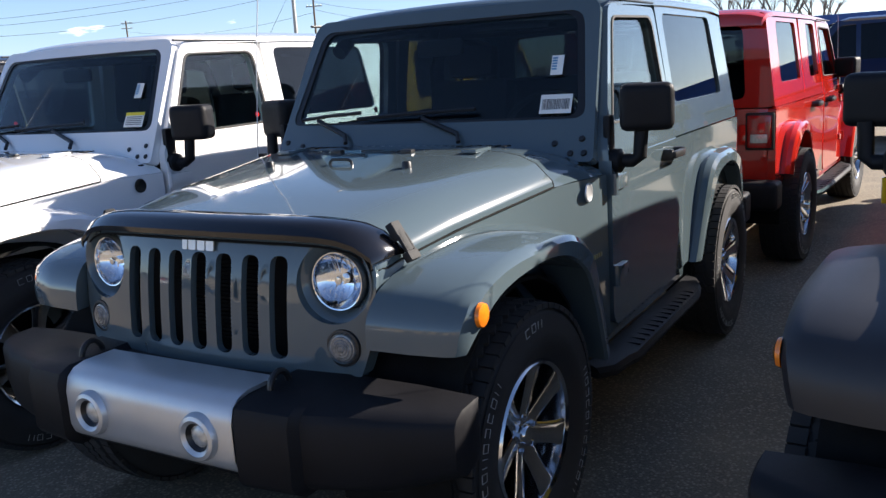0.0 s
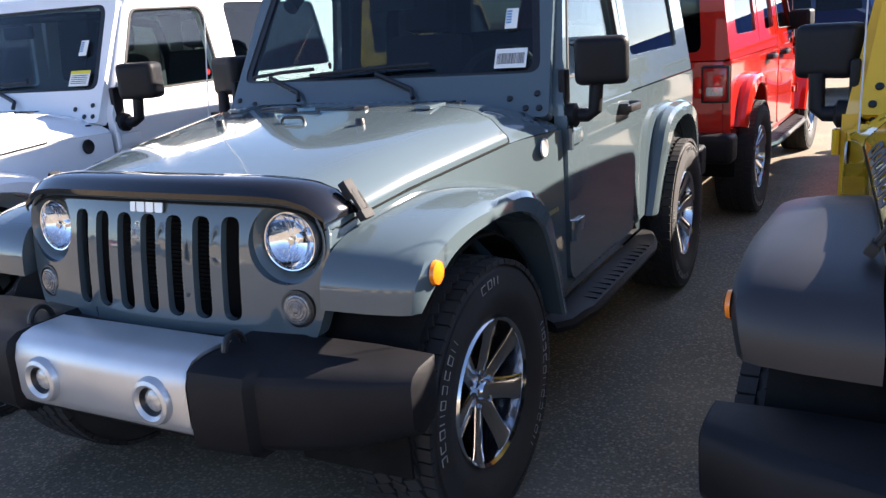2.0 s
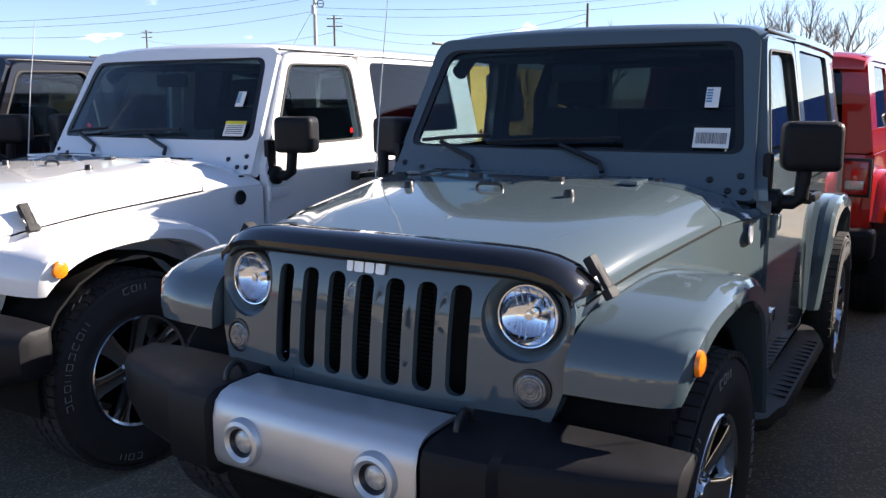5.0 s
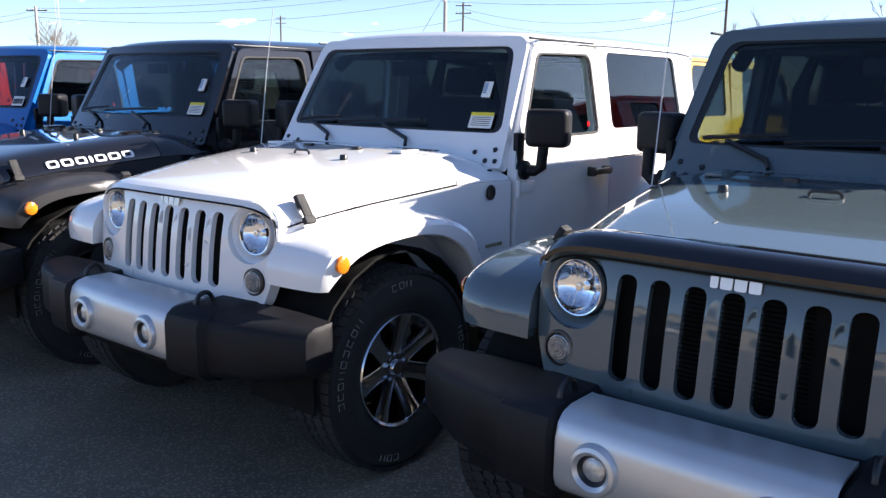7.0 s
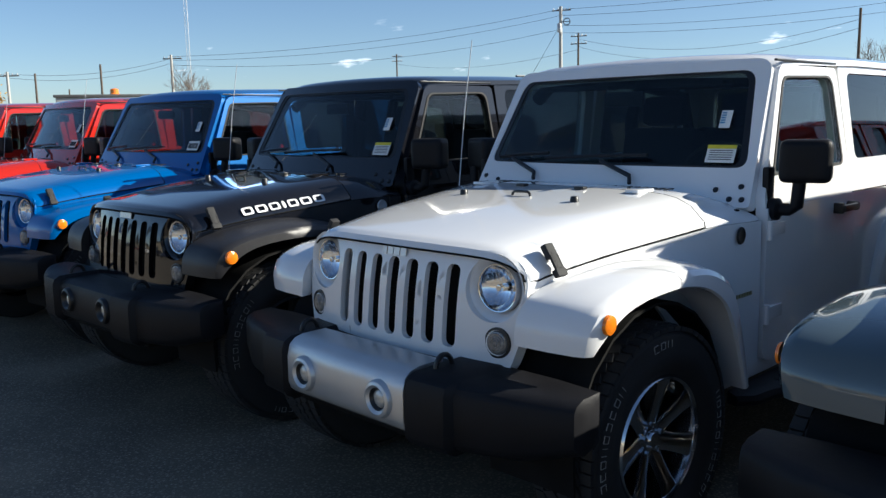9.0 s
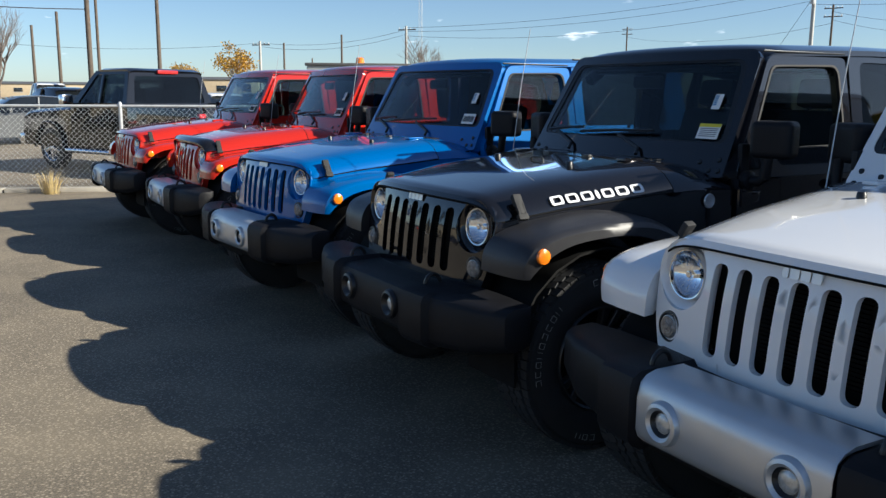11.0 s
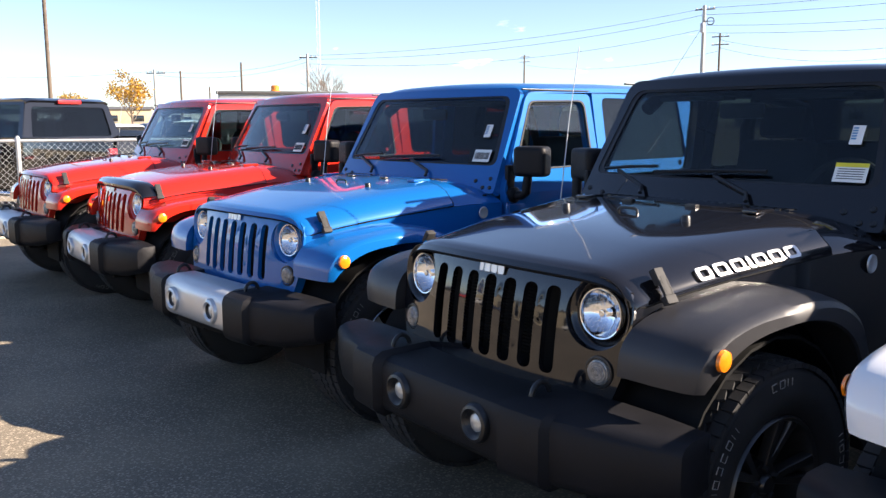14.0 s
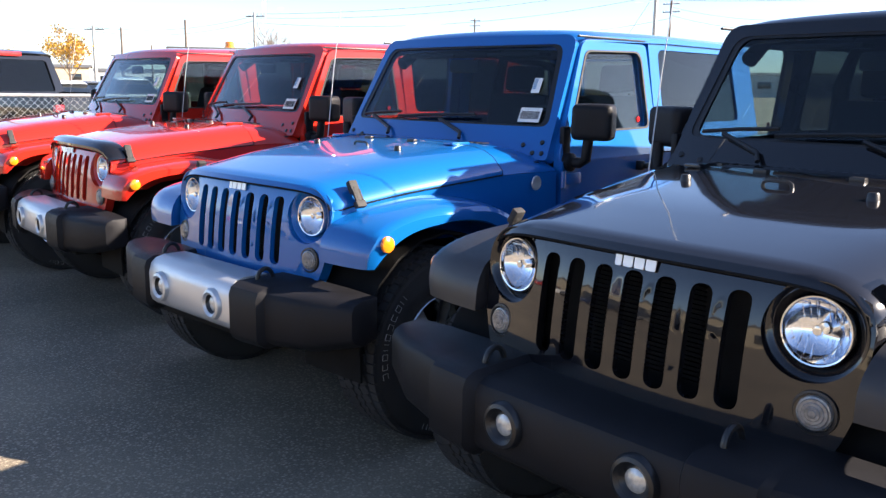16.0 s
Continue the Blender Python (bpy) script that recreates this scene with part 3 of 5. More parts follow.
def wheel(parent, m, style, letters=True):
    body = part("wheel", cached("tyre", tyre_mesh, RUBBER, 30), RUBBER, parent, at=m)
    tagged(part("tread", cached("tread", tread_mesh, RUBBER, 30), RUBBER, body), kind="stuff")
    metal = {"seven": ALLOY, "dark": DARKALLOY, "five": ALLOY}[style]
    part("rim", cached("rim_barrel", rim_barrel_mesh, metal), metal, body)
    if style == "seven":
        part("spokes", cached("spokes7", lambda: spokes_mesh(7, 0.034), metal), metal, body, "seven broad polished spokes")
    else:
        part("spokes", cached("spokes5", lambda: spokes_mesh(5, 0.014, True), metal), metal, body, "five split spokes")
    part("hub_cap", cached("hub", hub_mesh, metal), metal, body)
    part("brake_disc", cached("disc", disc_mesh, UNDER), UNDER, body)
    if letters:
        tagged(part("raised_lettering", cached("tyre_letters", letters_mesh, LETTER), LETTER, body, "white outlined raised marks"), kind="stuff")
    return body


def seat_mesh(s):
    bm = box((s * 0.37, 1.62, 0.82), (0.50, 0.52, 0.16), 0.05)
    box((s * 0.37, 1.90, 1.14), (0.48, 0.15, 0.60), 0.06, bm, turn=pose(0, 0, 0, -14))
    box((s * 0.37, 1.975, 1.53), (0.27, 0.10, 0.17), 0.04, bm, turn=pose(0, 0, 0, -10))
    tube([(s * 0.37 - 0.07, 1.95, 1.40), (s * 0.37 - 0.07, 1.97, 1.50)], 0.008, 6, bm)
    tube([(s * 0.37 + 0.07, 1.95, 1.40), (s * 0.37 + 0.07, 1.97, 1.50)], 0.008, 6, bm)
    return bm


def steering_mesh():
    m = Matrix.Translation((0.37, 1.18, 1.20)) @ pose(0, 0, 0, 68)
    bm = tube([m @ Vector((0.185 * math.cos(a), 0.185 * math.sin(a), 0)) for a in (2 * math.pi * k / 28 for k in range(29))], 0.015, 8)
    for a in (0, math.pi, -math.pi / 2):
        tube([m @ Vector((0, 0, -0.02)), m @ Vector((0.18 * math.cos(a), 0.18 * math.sin(a), 0))], 0.02, 8, bm)
    tube([m @ Vector((0, 0, 0.0)), m @ Vector((0, 0, -0.28))], 0.035, 10, bm)
    return bm


def cage_mesh(y1):
    bm = bmesh.new()
    for s in (-1, 1):
        tube([(s * 0.60, 1.08, 1.60), (s * 0.60, 1.2, 1.68), (s * 0.60, 1.95, 1.70), (s * 0.60, y1 - 0.45, 1.62), (s * 0.62, y1 - 0.2, 1.0)], 0.035, 10, bm)
    tube([(-0.64, 2.02, 0.8), (-0.62, 2.0, 1.5), (-0.55, 1.98, 1.69), (0.55, 1.98, 1.69), (0.62, 2.0, 1.5), (0.64, 2.02, 0.8)], 0.04, 10, bm)
    return bm


def dash_mesh():
    sec = [[(x, 0.86, 1.05), (x, 0.86, 1.20), (x, 0.92, 1.245), (x, 1.05, 1.25 - 0.0), (x, 1.12, 1.22), (x, 1.13, 1.02), (x, 1.02, 0.80)] for x in (-0.68, -0.3, 0.18, 0.22, 0.52, 0.56, 0.68)]
    return loft(sec, closed=True)


def mirror_mesh(s):
    return box((s * 0.905 + (0.045 if s < 0 else 0), 0.905 if s > 0 else 0.94, 1.318), (0.195, 0.125, 0.172), 0.035, seg=4, turn=pose(0, 0, 0, 0, 0, s * 18))


def mirror_arm_mesh(s):
    bm = tube([(s * 0.79, 0.86, 1.125), (s * 0.86, 0.87, 1.125), (s * 0.885, 0.88, 1.14), (s * 0.89, 0.89, 1.25)], 0.026, 10)
    lathe([(0.045, -0.02), (0.045, 0.02), (0.03, 0.03), (0, 0.03)], 16, Matrix.Translation((s * 0.80, 0.86, 1.125)) @ pose(0, 0, 0, 0, s * 90), bm)
    box((s * 0.775, 0.86, 1.21), (0.03, 0.06, 0.17), 0.012, bm)
    return bm


def handle_mesh(s):
    bm = box((s * 0.845, 1.56, 1.075), (0.026, 0.165, 0.032), 0.01)
    box((s * 0.818, 1.49, 1.075), (0.05, 0.03, 0.05), 0.008, bm)
    lathe([(0, 0.052), (0.018, 0.05), (0.022, 0.04), (0.022, 0)], 14, Matrix.Translation((s * 0.80, 1.645, 1.075)) @ pose(0, 0, 0, 0, s * 90), bm)
    return bm


def hinge_mesh(s, z):
    bm = box((s * 0.808, 0.875, z), (0.018, 0.14, 0.055), 0.006)
    tube([(s * 0.815, 0.80, z - 0.04), (s * 0.815, 0.80, z + 0.04)], 0.013, 8, bm)
    return bm


def latch_mesh(s):
    t = Matrix.Translation((s * 0.606, -0.31, 1.035)) @ pose(0, 0, 0, 0, s * -32) @ Matrix.Diagonal((0.85, 1.1, 0.88, 1))
    bm = bmesh.new()
    for c, size in (((0, 0, 0.05), (0.03, 0.038, 0.06)), ((0.006, 0, 0.012), (0.022, 0.022, 0.075)), ((0.010, -0.014, 0.0), (0.014, 0.010, 0.07)), ((0.010, 0.014, 0.0), (0.014, 0.010, 0.07)), ((0.004, 0, -0.04), (0.028, 0.046, 0.032))):
        b = box(c, size, 0.006)
        bmesh.ops.transform(b, matrix=t, verts=b.verts)
        merge(bm, b)
    return bm


def wiper_mesh(x0, x1):
    a, b = Vector(ws_place(x0, 1.24, -0.015)), Vector(ws_place(x0 - 0.17, 1.30, -0.022))
    bm = tube([a + Vector((0.02, -0.03, -0.03)), a, b], 0.010, 6)
    p, q = Vector(ws_place(x1, 1.305, -0.018)), Vector(ws_place(x0 + 0.06, 1.33, -0.018))
    tube([p, (p + q) / 2 + Vector((0, -0.006, 0.004)), q], 0.008, 6, bm)
    return bm


def sticker(parent, x, z, w, h, kind):
    """Paper stuck inside the windscreen's lower corner."""
    t = Matrix.Translation(ws_place(x, z, -0.003)) @ pose(0, 0, 0, 90 - 28.2, 0, 4)
    own = box((0, 0, 0), (w, h, 0.0016))
    s = part("sticker", own, PAPER, parent, "printed white paper label", at=t)
    if kind == "bars":
        bm = bmesh.new()
        rnd = random.Random(3)
        u = -0.42
        while u < 0.42:
            k = rnd.uniform(0.008, 0.022)
            box((u * w, -0.02 * h, 0.0016), (k * w, 0.55 * h, 0.0012), 0, bm)
            u += k + rnd.uniform(0.014, 0.03)
        part("barcode", bm, INK, s)
    elif kind == "yellow":
        part("yellow_band", box((0, h * 0.42, 0.0016), (w, h * 0.22, 0.0014)), YELLOWINK, s)
        bm = bmesh.new()
        for k in range(5):
            box((0, h * (0.2 - k * 0.13), 0.0016), (w * 0.8, h * 0.04, 0.0012), 0, bm)
        part("print_lines", bm, INK, s)
    else:
        bm = bmesh.new()
        for k in range(5):
            box((-w * 0.22, h * (0.36 - k * 0.14), 0.0016), (w * 0.42, h * 0.08, 0.0012), 0, bm)
        part("print_lines", bm, BLUEINK, s)


def word_mesh(widths, h, gap):
    """A row of plain rounded shapes standing in for a maker's lettering."""
    bm = bmesh.new()
    u = -(sum(widths) + gap * (len(widths) - 1)) / 2
    for k, w in enumerate(widths):
        hole = rounded([(u + w * 0.28, -h * 0.2), (u + w * 0.72, -h * 0.2), (u + w * 0.72, h * 0.2), (u + w * 0.28, h * 0.2)], h * 0.05, 2)
        out = rounded([(u, -h / 2), (u + w, -h / 2), (u + w, h / 2), (u, h / 2)], h * 0.18, 3)
        if w < h * 0.95:
            plate(out, lambda a, b, d: (a, b, d), 0.004, bm)
        else:
            holed(out, hole, lambda a, b, d: (a, b, d), 0.004, bm, extra=8)
        u += w + gap
    return bm


def jeep(name, label, m, body, flare=None, metal_face=True, deflector=False, wheels="seven", four_door=False, stickers=("bars",), emblem=True, decal="", decal_mat=DECAL, antenna=True, roof=None):
    flare, roof = flare or body, roof or body
    ex = 0.523 if four_door else 0.0
    y1 = 3.02 + ex
    car = thing(name, m, label, "car", "parked off-road vehicles")
    P = lambda n, key, fn, mat, parent=car, lab="", at=None, smooth=38: part(n, cached(key, fn, mat, smooth), mat, parent, lab, at)
    # front
    gr = P("grille", "grille", grille_mesh, body)
    P("radiator", "radiator", radiator_mesh, UNDER, gr)
    if emblem:
        P("emblem", "emblem", lambda: word_mesh([0.020, 0.030, 0.030, 0.030], 0.034, 0.005), EMBLEM, gr, "small silver maker's emblem", at=Matrix.Translation((0, grille_y(0, 1.040) - 0.006, 1.040)) @ pose(0, 0, 0, 80))
    for s in (-1, 1):
        at = Matrix.Translation((s * 0.459, grille_y(0.459, 0.952) + 0.004, 0.952)) @ pose(0, 0, 0, 87, 0, s * 4)
        sunk = Matrix.Translation((0, 0, -0.016)) @ Matrix.Scale(0.86, 4)
        hl = P("headlight", "hl_bucket", lambda: lathe([(0.116, -0.004), (0.111, -0.005), (0.100, -0.016), (0.088, -0.034), (0.082, -0.042), (0.078, -0.07), (0, -0.075)], 40), body, car, at=at)
        P("bezel", "hl_ring", lambda: lathe([(0.095, -0.03), (0.0955, 0.0), (0.093, 0.005), (0.089, 0.004), (0.088, -0.02)], 40), CHROME, hl, at=sunk)
        P("reflector", "hl_reflector", reflector_mesh, REFLECTOR, hl, at=sunk)
        P("bulb_shield", "hl_bulb", lambda: lathe([(0, -0.002), (0.012, -0.004), (0.016, -0.010), (0.016, -0.05)], 16), CHROME, hl, at=sunk)
        ob = P("lens", "hl_lens", lambda: lathe([(0, 0.020), (0.03, 0.018), (0.06, 0.012), (0.08, 0.004), (0.089, -0.004)], 36), LENS, hl, at=sunk)
        ob.visible_shadow = False
        at = Matrix.Translation((s * 0.487, grille_y(0.487, 0.777) - 0.002, 0.777)) @ pose(0, 0, 0, 87, 0, s * 6)
        ts = P("turn_signal", "ts_lens", lambda: lathe([(0, 0.014), (0.008, 0.0135), (0.010, 0.0115), (0.016, 0.012), (0.018, 0.010), (0.024, 0.0105), (0.026, 0.008), (0.032, 0.008), (0.034, 0.005), (0.038, 0.004), (0.042, -0.004)], 28), SIGNAL, car, at=at)
        P("bezel", "ts_ring", lambda: lathe([(0.042, -0.004), (0.045, 0.002), (0.051, 0.001), (0.053, -0.006)], 28), TRIM, ts)
    # hood
    hd = P("hood", "hood", hood_mesh, body)
    P("hood_seal", "hood_seal", hood_seal_mesh, UNDER, hd)
    if deflector:
        P("hood_deflector", "deflector", deflector_mesh, BLACK, hd, "smoked black stone deflector")
    for s in (-1, 1):
        P("hood_latch", "latch%d" % s, lambda: latch_mesh(s), RUBBER, hd)
        P("rubber_stop", "stop", lambda: lathe([(0.022, 0), (0.018, 0.012), (0.016, 0.032), (0.013, 0.036), (0, 0.036)], 14), TRIM, hd, at=Matrix.Translation((s * 0.301, 0.20, 1.165)))
        P("washer_nozzle", "nozzle", lambda: box((0, 0, 0), (0.05, 0.03, 0.018), 0.006), TRIM, hd, at=Matrix.Translation((s * 0.16, 0.43, 1.209)))
    P("footman_loop", "footman", lambda: tube([(-0.05, 0.235, 1.175), (-0.046, 0.235, 1.196), (-0.035, 0.235, 1.203), (0.035, 0.235, 1.203), (0.046, 0.235, 1.196), (0.05, 0.235, 1.175)], 0.006, 8), TRIM, hd)
    for s in (-1, 1):
        P("hood_hinge", "hinge_h", lambda: box((0, 0, 0), (0.06, 0.12, 0.014), 0.005), body, hd, at=Matrix.Translation((s * 0.42, 0.475, 1.209)))
    P("cowl", "cowl", cowl_mesh, body)
    P("cowl_vent", "cowl_vent", vent_mesh, TRIM)
    # bumper
    bp = P("front_bumper", "bumper", bumper_mesh, PLASTIC)
    if metal_face:
        P("bumper_face", "applique", applique_mesh, SATIN, bp, "satin silver bumper face")
    for s in (-1, 1):
        P("tow_hook", "hook%d" % s, lambda: hook_mesh(s), TRIM, bp)
        at = Matrix.Translation((s * 0.212, -0.748 if metal_face else -0.728, 0.594)) @ FRONT
        P("fog_lamp_ring", "fog_ring", fog_ring_mesh, SATIN if metal_face else TRIM, bp, at=at)
        P("fog_lamp_lens", "fog_lens", lambda: lathe([(0, 0.004), (0.02, 0.002), (0.030, -0.004)], 24), FROST, bp, at=at)
        P("fog_lamp_well", "fog_well", lambda: lathe([(0.041, 0.008), (0.034, 0.002), (0.029, -0.006)], 24), TRIM, bp, at=at)
    P("skid_plate", "skid", lambda: box((0, -0.52, 0.47), (0.9, 0.2, 0.10), 0.02), UNDER)
    # sides
    for s in (-1, 1):
        P("front_side_panel", "apron%d" % s, lambda: apron_mesh(s), body)
        fl = P("front_fender", "flareF%d" % s, lambda: flare_mesh(ARCH_F, s), flare, smooth=32)
        P("side_marker", "marker", lambda: lathe([(0, 0.012), (0.018, 0.010), (0.03, 0.004), (0.033, -0.006)], 24), AMBER, fl, "amber side marker lamp", at=Matrix.Translation((s * 0.874, -0.384, 0.884)) @ pose(0, 0, 0, 0, s * 90, 0))
        P("rear_fender", "flareR%d%d" % (s, four_door), lambda: flare_mesh(ARCH_R, s, ex), flare, smooth=32)
        P("front_wheel_liner", "linerF%d" % s, lambda: liner_mesh(0.0, s), UNDER)
        P("rear_wheel_liner", "linerR%d%d" % (s, four_door), lambda: liner_mesh(2.424, s, ex), UNDER)
        P("trail_badge", "badge", lambda: lathe([(0, 0.002), (0.025, 0.002), (0.028, 0.004), (0.033, 0.003), (0.035, -0.002)], 28), SATIN if body is not WHITE else TRIM, at=Matrix.Translation((s * 0.7685, 0.655, 1.035)) @ pose(0, 0, 0, 0, s * 90))
        dr = P("door", "door%d" % s, lambda: door_mesh(s), body)
        gl = P("door_glass", "dglass%d" % s, lambda: plate(DOOR_WIN, lambda u, v, d: (s * (side_x(v) - 0.018 - d), u, v), 0.004), SIDEGLASS, dr)
        P("round_sticker", "round_sticker%d" % s, lambda: lathe([(0, 0.002), (0.014, 0.002), (0.016, 0)], 16, Matrix.Translation((s * (side_x(1.315) - 0.014), 1.56, 1.315)) @ pose(0, 0, 0, 0, s * 90)), REDLENS, gl, "small round red sticker")
        P("window_seal", "dseal%d" % s, lambda: holed([(p - Vector((1.3, 1.46))) * 1.045 + Vector((1.3, 1.46)) for p in DOOR_WIN], DOOR_WIN, lambda u, v, d: (s * (side_x(v) - d + 0.006), u, v), 0.02), RUBBER, dr)
        P("door_handle", "handle%d" % s, lambda: handle_mesh(s), TRIM, dr)
        for z in (1.045, 0.70):
            P("door_hinge", "hinge%d%.1f" % (s, z), lambda: hinge_mesh(s, z), body, dr)
        mi = P("wing_mirror", "mirror%d" % s, lambda: mirror_mesh(s), PLASTIC, dr)
        P("mirror_arm", "mirror_arm%d" % s, lambda: mirror_arm_mesh(s), PLASTIC, mi)
        if four_door:
            P("rear_door", "rdoor%d" % s, lambda: merge(quarter_mesh(s, 1.72, 2.48)[0], tub_mesh(s, 1.745, 2.30)), body)
            win = quarter_mesh(s, 1.72, 2.48)[1]
            P("rear_door_glass", "rdglass%d" % s, lambda: plate(win, lambda u, v, d: (s * (side_x(v) - 0.018 - d), u, v), 0.004), PRIVACY)
            q0, t0 = 2.48, 2.31
            P("rear_door_handle", "handle%d" % s, lambda: handle_mesh(s), TRIM, at=Matrix.Translation((0, 0.62, 0)))
        else:
            q0, t0 = 1.715, 1.745
        qm = P("rear_quarter", "quarter%d%d" % (s, four_door), lambda: quarter_mesh(s, q0, y1)[0], roof)
        win2 = quarter_mesh(s, q0, y1)[1]
        P("quarter_glass", "qglass%d%d" % (s, four_door), lambda: plate(win2, lambda u, v, d: (s * (side_x(v) - 0.012 - d), u, v), 0.004), PRIVACY, qm)
        P("rear_side_panel", "tub%d%d" % (s, four_door), lambda: tub_mesh(s, t0, y1), body)
        P("tail_lamp", "tail%d%d" % (s, four_door), lambda: box((s * 0.70, y1 + 0.012, 0.98), (0.16, 0.07, 0.22), 0.02), REDLENS)
        P("lamp_frame", "tailf%d%d" % (s, four_door), lambda: box((s * 0.70, y1 + 0.0, 0.98), (0.185, 0.06, 0.245), 0.015), TRIM)
        P("reversing_lens", "rev%d%d" % (s, four_door), lambda: box((s * 0.70, y1 + 0.042, 0.935), (0.11, 0.02, 0.06), 0.008), FROST)
        P("side_step", "step%d%d" % (s, four_door), lambda: step_mesh(s, ex), PLASTIC)
        P("sill", "sill%d%d" % (s, four_door), lambda: box((s * 0.755, 1.2 + ex / 2, 0.475), (0.06, 1.35 + ex, 0.07), 0.015), body)
        wheel(car, Matrix.Translation((s * 0.735, -0.03, 0.407)) @ pose(0, 0, 0, 0, 0, -2) @ pose(0, 0, 0, 0, s * 90, 0) @ pose(0, 0, 0, 0, 0, 20 if s > 0 else 55), wheels)
        wheel(car, Matrix.Translation((s * 0.775, 2.424 + ex, 0.407)) @ pose(0, 0, 0, 0, s * 90, 0) @ pose(0, 0, 0, 0, 0, 100), wheels)
        P("seat", "seat%d" % s, lambda: seat_mesh(s), CLOTH)
    # windscreen
    wf = P("windshield_frame", "wsframe", lambda: holed(WS_OUT, WS_IN, ws_place, 0.05, rings=3, extra=96), body)
    P("windshield", "wsglass", windscreen_mesh, WSGLASS, wf)
    P("glass_border", "wsborder", lambda: holed(WS_IN, [(p - Vector((0, 1.50))) * 0.955 + Vector((0, 1.50)) for p in WS_IN], lambda u, v, d: ws_place(u, v, d + 0.004), 0.004, extra=96), TRIM, wf)
    for x0, x1 in ((0.20, -0.30), (-0.35, -0.62)):
        P("wiper", "wiper%.1f" % x0, lambda: wiper_mesh(x0, x1), TRIM, wf)
    for u, v in ((0.715, 1.165), (0.665, 1.165), (0.70, 1.215), (0.60, 1.20)):
        for s in (-1, 1):
            P("bolt", "ws_bolt", lambda: lathe([(0, 0.006), (0.010, 0.005), (0.013, 0)], 10), TRIM, wf, at=Matrix.Translation(ws_place(s * u, v, -0.002)) @ pose(0, 0, 0, 62))
    if stickers:
        sticker(wf, 0.58, 1.342, 0.125, 0.078, stickers[0])
        sticker(wf, 0.56, 1.485, 0.048, 0.082, "blue")
    P("rear_view_mirror", "rvm", lambda: box((0.0, 0.985, 1.585), (0.22, 0.03, 0.07), 0.02), DARK)
    for s in (-1, 1):
        P("sun_visor", "visor", lambda: box((0, 0, 0), (0.36, 0.10, 0.02), 0.008), DARK, at=Matrix.Translation((s * 0.30, 1.07, 1.645)))
    # cabin
    P("roof", "roof%d" % four_door, lambda: roof_mesh(y1), roof)
    for s in (-1, 1):
        P("rain_gutter", "gutter%d" % s, lambda: box((s * 0.708, 1.34, 1.728), (0.014, 0.62, 0.010), 0.003), TRIM)
    P("tailgate", "tailgate%d" % four_door, lambda: box((0, y1 - 0.02, 0.85), (1.50, 0.05, 0.56), 0.015), body)
    rw = P("rear_window_frame", "rearframe%d" % four_door, lambda: holed(rounded([(-0.775, 1.135), (0.775, 1.135), (0.70, 1.745), (-0.70, 1.745)], 0.03, 3), rounded([(-0.60, 1.19), (0.60, 1.19), (0.56, 1.67), (-0.56, 1.67)], 0.06, 4), lambda u, v, d: (u, y1 - (v - 1.13) * 0.14 - d, v), 0.05), roof)
    P("rear_window", "rearglass%d" % four_door, lambda: plate(rounded([(-0.60, 1.19), (0.60, 1.19), (0.56, 1.67), (-0.56, 1.67)], 0.06, 4), lambda u, v, d: (u, y1 - (v - 1.13) * 0.14 - 0.02 - d, v), 0.004), PRIVACY, rw)
    P("spare_wheel_carrier", "carrier%d" % four_door, lambda: box((0.05, y1 + 0.03, 0.95), (0.3, 0.08, 0.3), 0.03), UNDER)
    wheel(car, Matrix.Translation((0.05, y1 + 0.16, 1.02)) @ pose(0, 0, 0, -90), wheels)
    P("rear_bumper", "rbumper%d" % four_door, lambda: box((0, y1 + 0.10, 0.57), (1.70, 0.20, 0.19), 0.04, seg=3), PLASTIC)
    P("dashboard", "dash", dash_mesh, DARK)
    P("steering_wheel", "steering", steering_mesh, DARK)
    P("roll_cage", "cage%d" % four_door, lambda: cage_mesh(y1), DARK)
    P("rear_bench", "bench%d" % four_door, lambda: merge(box((0, 2.35 + ex, 0.85), (1.0, 0.4, 0.15), 0.05), box((0, 2.58 + ex, 1.15), (1.05, 0.15, 0.55), 0.06)), CLOTH)
    P("cabin_floor", "floor%d" % four_door, lambda: box((0, (0.6 + y1) / 2, 0.55), (1.46, y1 - 0.7, 0.06), 0.01), DARK)
    P("firewall", "firewall", lambda: box((0, 0.72, 0.85), (1.44, 0.04, 0.56), 0.01), UNDER)
    P("engine_bay", "bay", lambda: box((0, 0.12, 0.84), (0.86, 0.92, 0.30), 0.03), UNDER)
    P("chassis", "chassis%d" % four_door, lambda: chassis_mesh(y1, ex), UNDER)
    if antenna:
        P("antenna", "antenna", lambda: tube([(-0.735, 0.60, 1.10), (-0.735, 0.61, 1.16), (-0.735, 0.66, 1.55), (-0.735, 0.72, 1.90)], 0.0032, 6, r_end=0.002), GALV, car, "thin bright whip antenna")
    if decal == "hood":
        for s in (-1, 1):
            for k in range(7):
                P("hood_decal", "hood_decal%d%d" % (s, k), lambda: hood_decal_mesh(s, k), decal_mat, hd, "block shape on the hood side")
    elif decal == "fender":
        P("fender_decal", "fender_decal", lambda: word_mesh([0.014] * 6, 0.016, 0.008), GOLDDECAL, at=Matrix.Translation((0.785, 0.66, 0.80)) @ pose(0, 0, 0, 90, 0, 90))
    return car


